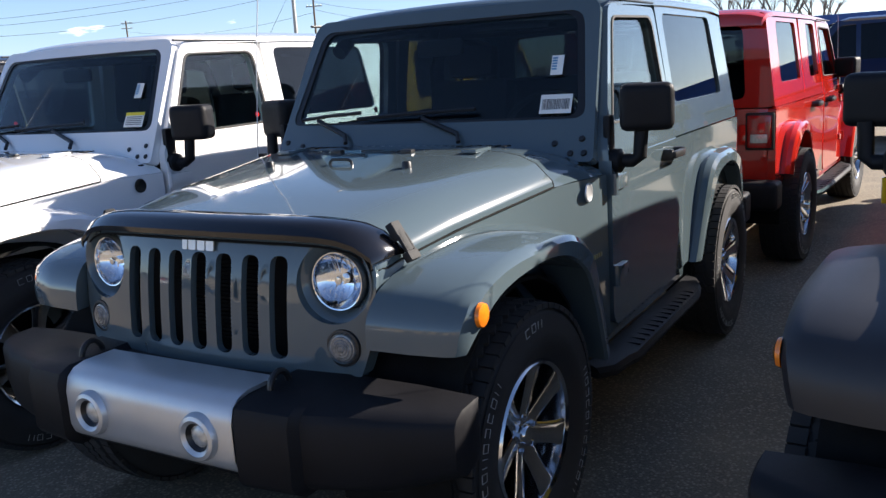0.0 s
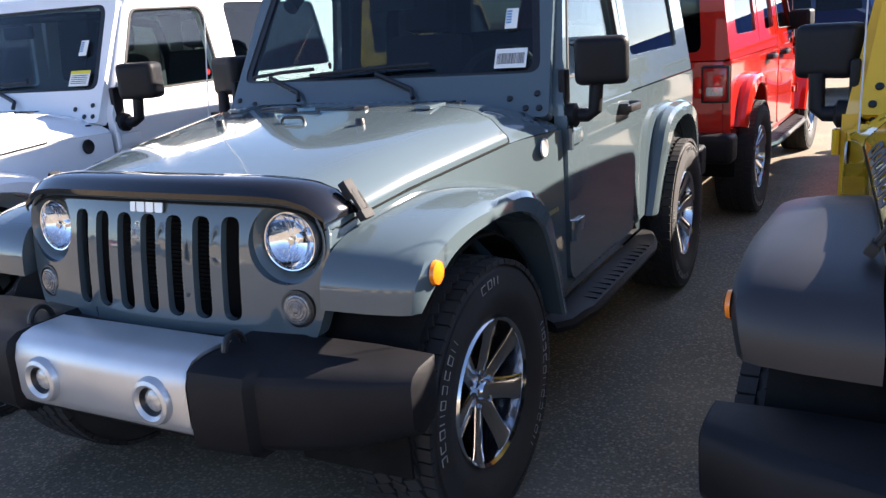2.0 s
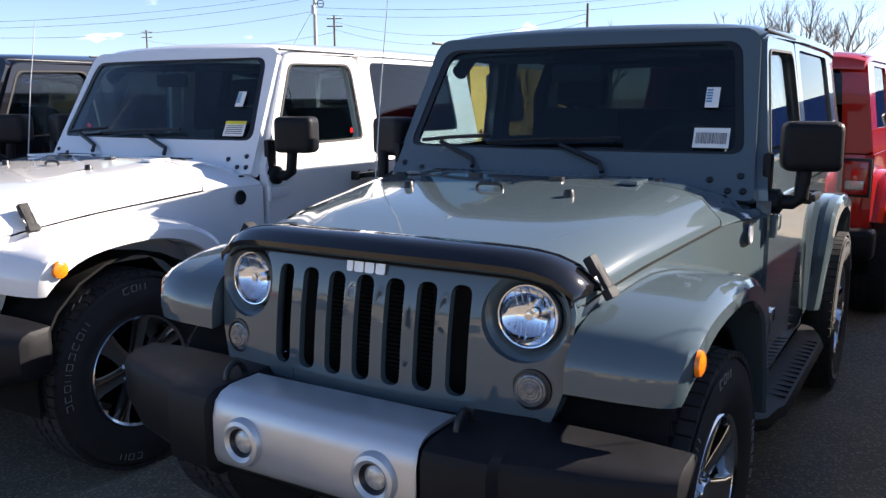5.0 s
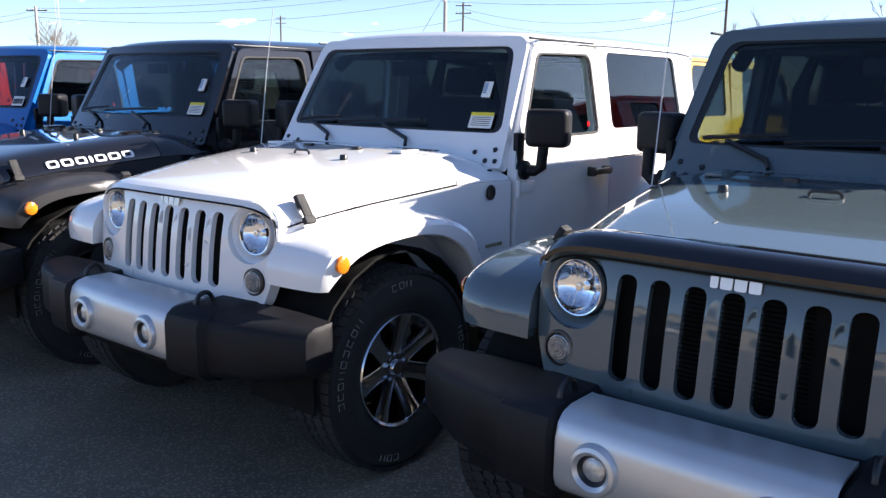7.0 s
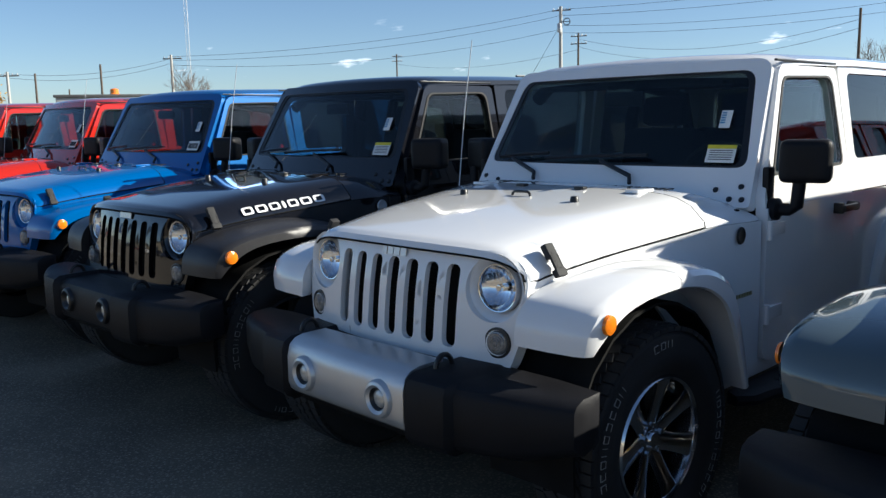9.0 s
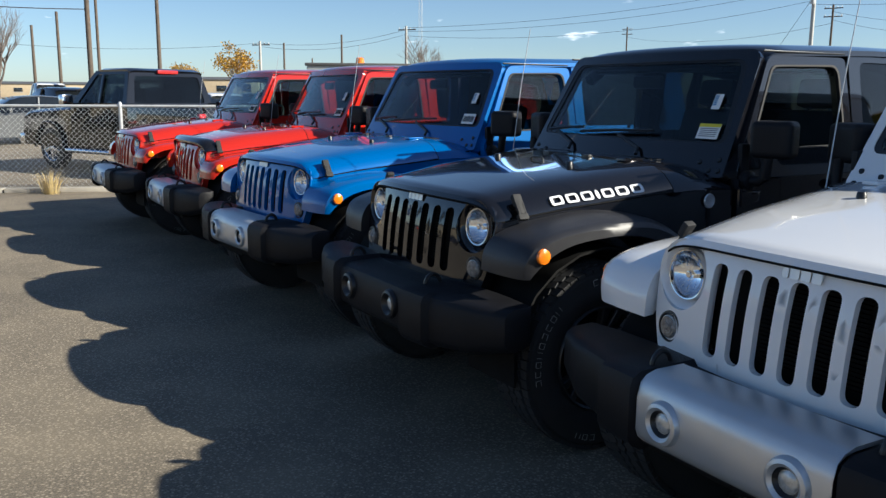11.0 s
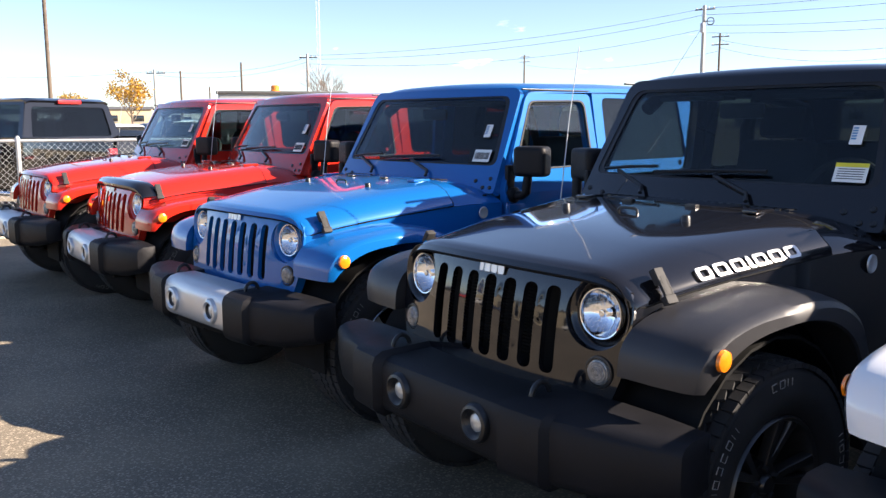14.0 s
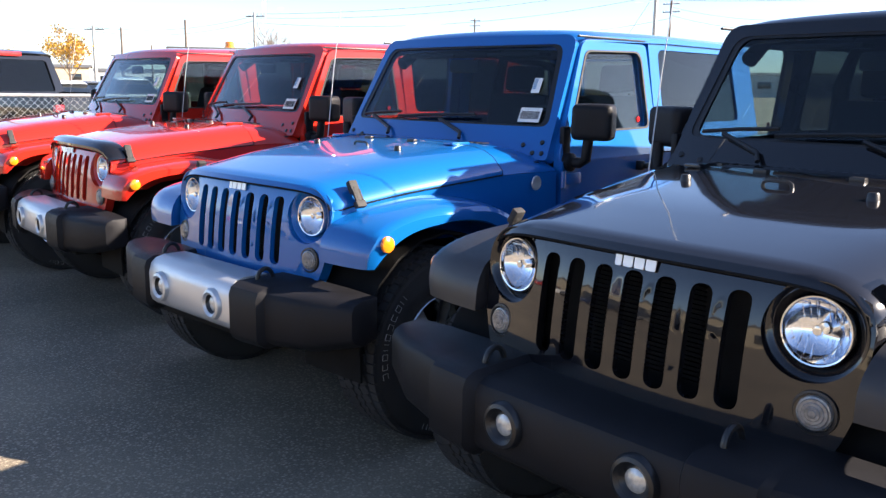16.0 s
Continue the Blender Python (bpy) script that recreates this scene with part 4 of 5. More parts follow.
def reflector_mesh():
    bm = lathe([(0.088, -0.012), (0.075, -0.030), (0.055, -0.045), (0.03, -0.055), (0.012, -0.058), (0, -0.058)], 36)
    for k in range(-4, 5):
        if k:
            h = math.sqrt(0.078 ** 2 - (k * 0.017) ** 2)
            for q in (-1, 1):
                tube([(k * 0.017, q * 0.022, -0.045), (k * 0.017, q * h, -0.022)], 0.0016, 5, bm)
    return bm


def windscreen_mesh():
    """A gently bowed pane whose rim sits inside the frame."""
    rows = []
    for k in range(7):
        v = 1.275 + 0.43 * k / 6
        w = 0.708 - 0.07 * (v - 1.288) / 0.404
        rows.append([ws_place(w * (j / 8 - 1), v, 0.012) for j in range(17)])
    return solid(loft(rows), 0.004)


def vent_mesh():
    bm = bmesh.new()
    for k in range(24):
        box((-0.46 + k * 0.04, 0.63, 1.206), (0.020, 0.05, 0.005), 0, bm)
    return bm


def step_mesh(s, ex):
    rows = []
    for y, x0, x1 in ((0.56, 0.78, 0.82), (0.62, 0.78, 0.87), (0.74, 0.78, 0.885), (0.78, 0.78, 0.90), (1.70 + ex, 0.78, 0.90), (1.84 + ex, 0.78, 0.87), (1.95 + ex, 0.78, 0.83)):
        rows.append([(s * x0, y, 0.38), (s * x1, y, 0.375), (s * (x1 + 0.008), y, 0.395), (s * (x1 - 0.005), y, 0.415), (s * x0, y, 0.43)])
    bm = loft(rows, closed=True)
    for k in range(14):
        box((s * 0.85, 0.86 + k * (0.80 + ex) / 13, 0.419), (0.07, 0.012, 0.010), 0.002, bm)
    return bm


def chassis_mesh(y1, ex):
    bm = bmesh.new()
    for s in (-1, 1):
        box((s * 0.40, (y1 - 0.5) / 2, 0.45), (0.08, y1 + 0.3, 0.13), 0.01, bm)
    for y in (0.0, 2.424 + ex):
        tube([(-0.70, y, 0.40), (0.70, y, 0.40)], 0.045, 10, bm)
        box((0.1, y, 0.40), (0.24, 0.24, 0.24), 0.06, bm)
    tube([(-0.3, 0.3, 0.40), (-0.3, y1 - 0.3, 0.42), (-0.3, y1 + 0.12, 0.40)], 0.03, 8, bm)
    return bm


def hood_decal_mesh(s, only):
    """Blocky letter-like shapes laid on the hood's flank."""
    bm = bmesh.new()
    widths = (0.062, 0.062, 0.060, 0.018, 0.060, 0.064, 0.064)
    y = -0.15
    for k, w in enumerate(widths):
        def put(u, v, d):
            wd, zc, ze = lerp(HOOD, u)
            h = v + 0.010
            q = 1.0 if h < 0.018 else max(0.0, (zc - 0.012 - ze - h) / (zc - ze - 0.030)) ** 0.1
            return (s * (wd * 0.995 * q + 0.0045 - d), u, ze + h)
        if k != only:
            y += w + 0.014
            continue
        out = rounded([(y, 0.008), (y + w, 0.008), (y + w, 0.043), (y, 0.043)], 0.012, 4)
        if w < 0.03:
            plate(out, put, 0.003, bm)
        else:
            inn = rounded([(y + w * 0.22, 0.016), (y + w * 0.78, 0.016), (y + w * 0.78, 0.036), (y + w * 0.22, 0.036)], 0.004, 2)
            holed(out, inn, put, 0.003, bm, extra=8)
        y += w + 0.014
    return bm

CARS = [
    dict(name='off_road_car', label='grey-green two-door hardtop off-road car with black hood deflector', m=pose(0.000, 0.000, 0, 0, 0, -0.00), body=GREY, deflector=True, decal='fender'),
    dict(name='off_road_car', label='white two-door hardtop off-road car with silver bumper face', m=pose(-2.259, -0.062, 0, 0, 0, 0.77), body=WHITE, stickers=('yellow',), decal='fender'),
    dict(name='off_road_car', label='glossy black off-road car with white lettering on hood', m=pose(-4.332, -0.173, 0, 0, 0, 2.04), body=BLACK, flare=FENDER, metal_face=False, wheels='dark', stickers=('yellow',), decal='hood'),
    dict(name='off_road_car', label='bright metallic blue hardtop off-road car', m=pose(-6.463, -0.264, 0, 0, 0, 6.83), body=BLUE),
    dict(name='off_road_car', label='red hardtop off-road car with black hood deflector', m=pose(-8.838, -0.266, 0, 0, 0, 0.96), body=RED, deflector=True),
    dict(name='off_road_car', label='red hardtop off-road car parked beside the chain-link fence', m=pose(-10.839, -0.505, 0, 0, 0, 3.63), body=RED),
    dict(name='off_road_car', label='yellow off-road car with black plastic fenders', m=pose(2.475, -0.09, 0, 0, 0, -3), body=YELLOW, flare=FENDER, metal_face=False, wheels='dark', decal='hood', decal_mat=INK),
    dict(name='off_road_car', label='red four-door off-road car seen from behind', m=pose(0.26, 7.30, 0, 0, 0, 177.5), body=RED, wheels='five', four_door=True, stickers=()),
]
for c in CARS:
    jeep(**c)


# ---- far side of the lot: fence, other vehicles ----
EYE = Vector((-0.5, -2.5, 0))


def bearing(az, d, z=0.0):
    """A place at az degrees to the left of straight across the row, d metres off."""
    return EYE + Vector((-math.sin(radians(az)) * d, math.cos(radians(az)) * d, z))


def chain_link_fence(a, b, h):
    a, b = Vector(a), Vector(b)
    d = (b - a).normalized()
    L = (b - a).length
    f = thing("chain_link_fence", Matrix.Translation(a), "galvanised chain-link fence with a top rail", "fence")
    part("top_rail", tube([(0, 0, h), b - a + Vector((0, 0, h))], 0.021, 10), GALV, f)
    part("bottom_wire", tube([(0, 0, 0.06), b - a + Vector((0, 0, 0.06))], 0.003, 5), GALV, f)
    post = None
    s = 1.63
    while s < L:
        bm = tube([(0, 0, 0), (0, 0, h + 0.03)], 0.03, 12)
        lathe([(0, 0.07), (0.02, 0.06), (0.034, 0.03), (0.034, 0.0)], 12, Matrix.Translation((0, 0, h)), bm)
        post = post or finish("post", bm, GALV)
        part("post", post, GALV, f, at=Matrix.Translation(d * s))
        s += 2.75
    pts, faces = [], []
    p, r = 0.082, 0.0022
    n = d.cross(Vector((0, 0, 1)))
    for j in range(int(L / p)):
        for flip in (0, 1):
            z, u, i = 0.06, j * p, 0
            rings = []
            while z <= h + 0.02:
                side = (i + flip) % 2
                c = d * (u + side * p) + Vector((0, 0, z)) + n * (0.004 * (1 if side else -1))
                base = len(pts)
                pts += [c + n * r, c + (d - n * 0.5) * r, c + (-d - n * 0.5) * r]
                rings.append(base)
                z += p
                i += 1
            for q, w in zip(rings, rings[1:]):
                faces += [(q + e, q + (e + 1) % 3, w + (e + 1) % 3, w + e) for e in range(3)]
    me = bpy.data.meshes.new("mesh_wire")
    me.from_pydata([tuple(v) for v in pts], [], faces)
    me.materials.append(GALV)
    tagged(part("mesh_wire", me, GALV, f), kind="stuff")
    return f


chain_link_fence((-16.9, -7.2, 0), (-13.55, 3.6, 0), 1.30)


def arch_loft(profile, w_low, w_high, zmid):
    """A car body or cabin from its side profile (y, z), rounded across."""
    rows = []
    for k in (-1, -0.94, -0.8, 0, 0.8, 0.94, 1):
        e = 0.0 if abs(k) < 0.9 else (0.02 if abs(k) < 0.99 else 0.07)
        rows.append([(k * (w_low if z <= zmid else w_low + (w_high - w_low) * min(1, (z - zmid) / 0.45)), y * (1 - e * 0.1), z - e if z > zmid * 0.7 else z) for y, z in profile])
    return loft(rows, closed=True)


def plain_wheel(parent, x, y, r=0.34):
    s = 1 if x > 0 else -1
    w = part("wheel", cached("ptyre%.2f" % r, lambda: lathe([(r * 0.62, -0.1), (r * 0.9, -0.11), (r, -0.08), (r, 0.08), (r * 0.9, 0.11), (r * 0.64, 0.105), (r * 0.6, 0.06), (r * 0.6, -0.1)], 32), RUBBER), RUBBER, parent, at=Matrix.Translation((x, y, r)) @ pose(0, 0, 0, 0, s * 90))
    part("rim", cached("prim%.2f" % r, lambda: merge(lathe([(r * 0.64, 0.105), (r * 0.58, 0.09), (r * 0.55, 0.03), (0, 0.03)], 28), spokes_small(r)), ALLOY), ALLOY, w)


def spokes_small(r):
    bm = bmesh.new()
    for k in range(5):
        m = Matrix.Rotation(2 * math.pi * k / 5, 4, "Z")
        b = box((r * 0.31, 0, 0.075), (r * 0.62, r * 0.16, 0.05), 0.01, turn=None)
        bmesh.ops.transform(b, matrix=m, verts=b.verts)
        merge(bm, b)
    return bm


def sedan(label, m, mat, tall=0.0):
    c = thing("sedan", m, label, "car", "other parked vehicles")
    body = [(-0.85, 0.30), (-0.90, 0.50), (-0.84, 0.66), (-0.5, 0.76), (0.45, 0.90 + tall * 0.4), (2.9, 0.95 + tall * 0.4), (3.45, 0.92 + tall * 0.3), (3.55, 0.62), (3.50, 0.32), (2.0, 0.22), (0.6, 0.22)]
    part("body", arch_loft(body, 0.88, 0.86, 0.9), mat, c)
    cab = [(0.45, 0.89 + tall * 0.4), (1.05, 1.27 + tall), (1.35, 1.36 + tall), (1.9, 1.39 + tall), (2.45, 1.35 + tall), (3.15, 0.95 + tall * 0.5)]
    part("cabin", arch_loft(cab, 0.80, 0.62, 0.93), WINDOWDARK, c, "dark glazed cabin")
    roof = [(1.12, 1.30 + tall), (1.38, 1.372 + tall), (1.9, 1.402 + tall), (2.45, 1.362 + tall), (2.6, 1.30 + tall)]
    part("roof", arch_loft(roof, 0.63, 0.60, 1.0), mat, c)
    for s in (-1, 1):
        part("pillar", tube([(s * 0.79, 1.75, 0.93 + tall * 0.4), (s * 0.635, 1.8, 1.34 + tall)], 0.035, 6), mat, c)
        part("headlight", box((s * 0.62, -0.80, 0.63), (0.3, 0.12, 0.12), 0.03), FROST, c)
        part("tail_lamp", box((s * 0.66, 3.46, 0.80), (0.28, 0.12, 0.14), 0.03), REDLENS, c)
        part("wing_mirror", box((s * 0.93, 0.95, 0.98 + tall * 0.4), (0.18, 0.09, 0.12), 0.03), mat, c)
        for y in (0.0, 2.70):
            plain_wheel(c, s * 0.81, y)
    return c


WINDOWDARK = material("dark_car_glass", (0.012, 0.015, 0.018), rough=0.05, coat=1.0, spread=0.05)


def pickup(label, m, mat):
    c = thing("pickup_truck", m, label, "pickup truck", "other parked vehicles")
    nose = [(-0.95, 0.45), (-0.98, 0.75), (-0.92, 1.08), (-0.7, 1.16), (0.72, 1.24), (0.74, 0.45)]
    part("hood", arch_loft(nose, 0.97, 0.93, 1.0), mat, c)
    put = lambda s: (lambda u, v, d: (s * ((0.99 if v < 1.24 else 0.99 - (v - 1.24) * 0.28) - d), u, v))
    door = [Vector(p) for p in ((0.74, 0.48), (2.55, 0.48), (2.55, 1.24), (2.42, 1.90), (1.42, 1.90), (0.80, 1.27))]
    win = rounded([(1.02, 1.30), (2.42, 1.30), (2.34, 1.83), (1.48, 1.83)], 0.05, 4)
    for s in (-1, 1):
        d = part("cab_side", holed(door, win, put(s), 0.06), mat, c)
        part("side_glass", plate(win, lambda u, v, q: put(s)(u, v, 0.02 + q), 0.004), PRIVACY, d)
        part("door_pillar", box((s * 0.905, 1.72, 1.56), (0.035, 0.07, 0.56), 0.01, turn=pose(0, 0, 0, 0, -s * 15)), mat, d)
        part("wing_mirror", box((s * 1.19, 0.98, 1.34), (0.24, 0.14, 0.24), 0.05), CHROME, c, "chrome towing mirror")
        part("mirror_arm", box((s * 1.04, 0.99, 1.28), (0.18, 0.05, 0.05), 0.015), TRIM, c)
        part("bed_side", box((s * 0.95, 3.55, 0.92), (0.10, 1.98, 0.72), 0.04), mat, c)
        part("bed_rail", box((s * 0.95, 3.55, 1.295), (0.12, 1.98, 0.03), 0.01), TRIM, c)
        part("tail_lamp", box((s * 0.93, 4.53, 0.98), (0.14, 0.08, 0.36), 0.02), REDLENS, c)
        part("side_step", tube([(s * 0.98, 0.55, 0.42), (s * 1.05, 0.7, 0.40), (s * 1.05, 2.4, 0.40), (s * 0.98, 2.55, 0.42)], 0.045, 10), CHROME, c, "chrome tubular side step")
        part("wheel_arch_trim", tube([(s * 1.0, 0.5 * -math.cos(a), 0.42 + 0.5 * math.sin(a)) for a in (math.pi * k / 12 for k in range(13))], 0.03, 6), mat, c)
        for y in (0.0, 3.57):
            plain_wheel(c, s * 0.86, y, 0.42)
    roof = [(0.90, 1.30), (1.40, 1.885), (1.6, 1.945), (2.35, 1.945), (2.47, 1.90), (2.44, 1.87), (1.45, 1.85), (0.86, 1.29)]
    rows = [[(k * (0.93 if z < 1.4 else 0.81), y, z - (0.03 if abs(k) > 0.9 else 0)) for y, z in roof] for k in (-1, -0.9, -0.5, 0, 0.5, 0.9, 1)]
    part("roof", loft([[p for p in r if p[2] > 1.7] for r in rows], closed=True), mat, c)
    part("windscreen", plate(rounded([(-0.88, 1.28), (0.88, 1.28), (0.78, 1.86), (-0.78, 1.86)], 0.05, 4), lambda u, v, d: (u, 0.86 + (v - 1.28) * 0.95 + d, v), 0.006), WSGLASS, c)
    bk = lambda u, v, d: (u, 2.55 - (v - 1.24) * 0.18 - d, v)
    rw = part("cab_back", holed([(-0.98, 0.5), (0.98, 0.5), (0.98, 1.24), (0.80, 1.90), (-0.80, 1.90), (-0.98, 1.24)], rounded([(-0.80, 1.31), (0.80, 1.31), (0.71, 1.80), (-0.71, 1.80)], 0.06, 4), bk, 0.05), mat, c)
    part("back_window", plate(rounded([(-0.80, 1.31), (0.80, 1.31), (0.71, 1.80), (-0.71, 1.80)], 0.06, 4), lambda u, v, d: bk(u, v, d + 0.02), 0.005), PRIVACY, rw)
    part("brake_lamp", box((0, 2.47, 1.885), (0.46, 0.05, 0.07), 0.015), REDLENS, c, "red high brake lamp strip")
    part("bed_floor", box((0, 3.55, 0.72), (1.84, 1.95, 0.06), 0.01), UNDER, c)
    part("tailgate", box((0, 4.52, 0.98), (1.72, 0.07, 0.60), 0.03), mat, c)
    part("tailgate_cap", box((0, 4.52, 1.295), (1.74, 0.09, 0.03), 0.01), TRIM, c)
    part("rear_bumper", box((0, 4.66, 0.56), (1.96, 0.20, 0.20), 0.04), CHROME, c)
    part("front_bumper", box((0, -1.02, 0.56), (1.98, 0.20, 0.24), 0.05), CHROME, c)
    part("chassis", box((0, 1.8, 0.45), (1.2, 5.0, 0.2), 0.03), UNDER, c)
    part("tyre_liner", box((0, 0.0, 0.7), (1.5, 1.1, 0.4), 0.05), UNDER, c)
    for s in (-1, 1):
        part("cab_seat", merge(box((s * 0.42, 1.95, 1.2), (0.5, 0.18, 0.75), 0.07), box((s * 0.42, 1.98, 1.62), (0.26, 0.1, 0.2), 0.04)), CLOTH, c)
    return c


pickup("black crew-cab pickup truck parked behind the fence", pose(-19.83, -0.17, 0, 0, 0, -64), BLACK)
pickup("dark navy pickup truck at the back of the lot", pose(-1.2, 13.2, 0, 0, 0, -80), NAVY)
sedan("silver-grey sedan parked beyond the fence", pose(-28.6, -2.5, 0, 0, 0, 12), SILVERCAR)
for (x, y, rz, mat, tall, lab) in (
        (-33, -0.3, -70, BLACK, 0.25, "black sport utility car in the far lot"), (-35, -6.0, -88, SILVERCAR, 0.0, "silver sedan in the far lot"), (-36, -9.5, -92, BLACK, 0.1, "dark sedan in the far lot"),
        (-40, -2.5, -85, WHITE, 0.35, "white sport utility car in the far lot"), (-34, 5.5, -85, WHITE, 0.1, "white sedan beyond the fence"), (-37, 8.6, -85, WHITE, 0.25, "white car beyond the fence"), (-44, 4.0, -85, RED, 0.2, "dark red car in the far lot"),
        (-52, -5.0, -85, WHITE, 0.45, "white van-like car in the far lot"), (-50, 11.5, -85, SILVERCAR, 0.1, "silver car in the far lot"), (-58, 2.0, -85, NAVY, 0.3, "dark blue car in the far lot"),
        (-31.5, 2.4, -80, BLACK, 0.2, "black car beyond the fence"), (-43, -7.5, -88, NAVY, 0.25, "dark blue car in the far lot"),
        (-46, 0.8, -86, WHITE, 0.5, "white van-like car in the far lot"), (-41, 12.5, -85, BLACK, 0.2, "black car in the far lot"), (-54, 7.5, -85, WHITE, 0.4, "white van-like car in the far lot")):
    sedan(lab, pose(x, y, 0, 0, 0, rz), mat, tall)

# black four-door: out of view, added only to cast shade over the aisle
jeep("off_road_car", "unseen black four-door off-road car added to shade the aisle", pose(2.95, 7.4, 0, 0, 0, 180), BLACK, wheels="dark", four_door=True, stickers=())
jeep("off_road_car", "yellow four-door off-road car parked in the second row", pose(-2.75, 7.35, 0, 0, 0, 179), YELLOW, wheels="five", four_door=True, stickers=())


# ---- utility poles, wires, mast ----
def utility_pole(az, d, h, r, mat, arms=0, extra=""):
    p = thing("utility_pole", Matrix.Translation(bearing(az, d)) @ pose(0, 0, 0, 0, 0, az * 0.6), {"": "tall plain pole on the skyline", "arm": "wooden utility pole with crossarms", "drum": "pale utility pole with crossarm and transformer"}[extra], "utility pole", "skyline poles")
    part("pole", tube([(0, 0, 0), (0, 0, h * 0.5), (0, 0, h)], r, 10, r_end=r * 0.7), mat, p)
    for k in range(arms):
        z = h - 0.4 - k * 1.0
        part("crossarm", box((0, r + 0.05, z), (2.2, 0.1, 0.12), 0.01), WOODPOLE, p)
        for x in (-0.95, -0.4, 0.4, 0.95):
            part("insulator", cached("insulator", lambda: lathe([(0.03, 0), (0.06, 0.03), (0.04, 0.08), (0.07, 0.12), (0.03, 0.2), (0, 0.2)], 8), GALV), GALV, p, at=Matrix.Translation((x, r + 0.05, z + 0.06)))
    if extra == "drum":
        part("transformer", lathe([(0, -0.5), (0.22, -0.5), (0.24, -0.4), (0.24, 0.4), (0.18, 0.5), (0, 0.5)], 16, Matrix.Translation((0, -r - 0.28, h - 2.4))), GALV, p)
        part("cable_coil", tube([(0.7 + 0.38 * math.cos(a), 0, h - 1.7 + 0.38 * math.sin(a)) for a in (2 * math.pi * k / 20 for k in range(21))], 0.05, 6), WIRE, p)
        part("coil_bracket", tube([(0, 0, h - 1.7), (1.08, 0, h - 1.7)], 0.04, 6), WIRE, p)
        part("guy_wire", tube([(0, 0, h - 2.0), (-7.5, 0, 0)], 0.02, 4), WIRE, p)
    return p


for row in ((86.2, 70, 6.2, 0.13, WOODPOLE), (84.8, 60, 6.4, 0.12, WOODPOLE), (83.1, 34, 9.5, 0.10, WOODPOLE), (82.6, 48, 10.5, 0.085, WOODPOLE), (79.1, 40, 9.5, 0.095, WOODPOLE), (71.4, 90, 6.5, 0.13, WOODPOLE),
            (67.7, 90, 7.4, 0.14, WOODPOLE), (69.6, 120, 6.2, 0.13, WOODPOLE), (20.4, 90, 11.0, 0.17, WOODPOLE)):
    utility_pole(*row)
utility_pole(72.9, 100, 7.2, 0.2, PALEPOLE, 1, "arm")
utility_pole(63.5, 100, 9.1, 0.2, PALEPOLE, 1, "arm")
utility_pole(49.2, 180, 15.0, 0.2, WOODPOLE, 2, "arm")
utility_pole(38.3, 100, 13.9, 0.26, PALEPOLE, 1, "drum")
utility_pole(37.2, 118, 12.6, 0.17, WOODPOLE, 2, "arm")


def wire(a, b, sag, r=0.022):
    a, b = Vector(a), Vector(b)
    pts = [a.lerp(b, k / 18) - Vector((0, 0, sag * 4 * (k / 18) * (1 - k / 18))) for k in range(19)]
    ob = new("overhead_wire", finish("overhead_wire", tube(pts, r, 4), WIRE))
    return tagged(ob, "thin black overhead cable strung between poles", "cable", "overhead cables")


for (a, da, ha), (b, db, hb), sag in (((63.5, 100, 8.9), (38.3, 100, 13.6), 1.0), ((63.5, 100, 8.5), (38.3, 100, 12.9), 1.2), ((63.5, 100, 8.0), (38.3, 100, 11.4), 1.5), ((38.3, 100, 13.6), (8, 105, 17.5), 1.0), ((38.3, 100, 12.9), (8, 105, 16.6), 1.2),
                                      ((38.3, 100, 11.8), (8, 105, 15.2), 1.6), ((38.3, 100, 11.0), (8, 105, 14.2), 1.6), ((72.9, 100, 7.0), (63.5, 100, 8.7), 0.8), ((72.9, 100, 6.6), (63.5, 100, 8.2), 0.9), ((37.2, 118, 11.8), (20.4, 90, 10.0), 2.0),
                                      ((37.2, 118, 10.8), (20.4, 90, 9.2), 2.2), ((90, 100, 6.6), (72.9, 100, 7.0), 0.8), ((49.2, 180, 13.0), (37.2, 118, 10.4), 1.5), ((83.1, 34, 4.4), (95, 34, 4.5), 0.1)):
    wire(bearing(a, da, ha), bearing(b, db, hb), sag)


def lattice_mast(az, d, h):
    t = thing("lattice_mast", Matrix.Translation(bearing(az, d)), "slender grey lattice radio mast on the skyline", "mast")
    w = 0.55
    legs = [Vector((w * math.cos(a), w * math.sin(a), 0)) for a in (0, 2.094, 4.189)]
    for g in legs:
        part("leg", tube([g, g + Vector((0, 0, h))], 0.05, 5), GALV, t)
    bm = bmesh.new()
    for k in range(int(h / 1.6)):
        for i in range(3):
            tube([legs[i] + Vector((0, 0, k * 1.6)), legs[(i + 1) % 3] + Vector((0, 0, k * 1.6 + 1.6))], 0.03, 3, bm)
    tagged(part("bracing", bm, GALV, t), kind="stuff")


lattice_mast(62.5, 250, 62)


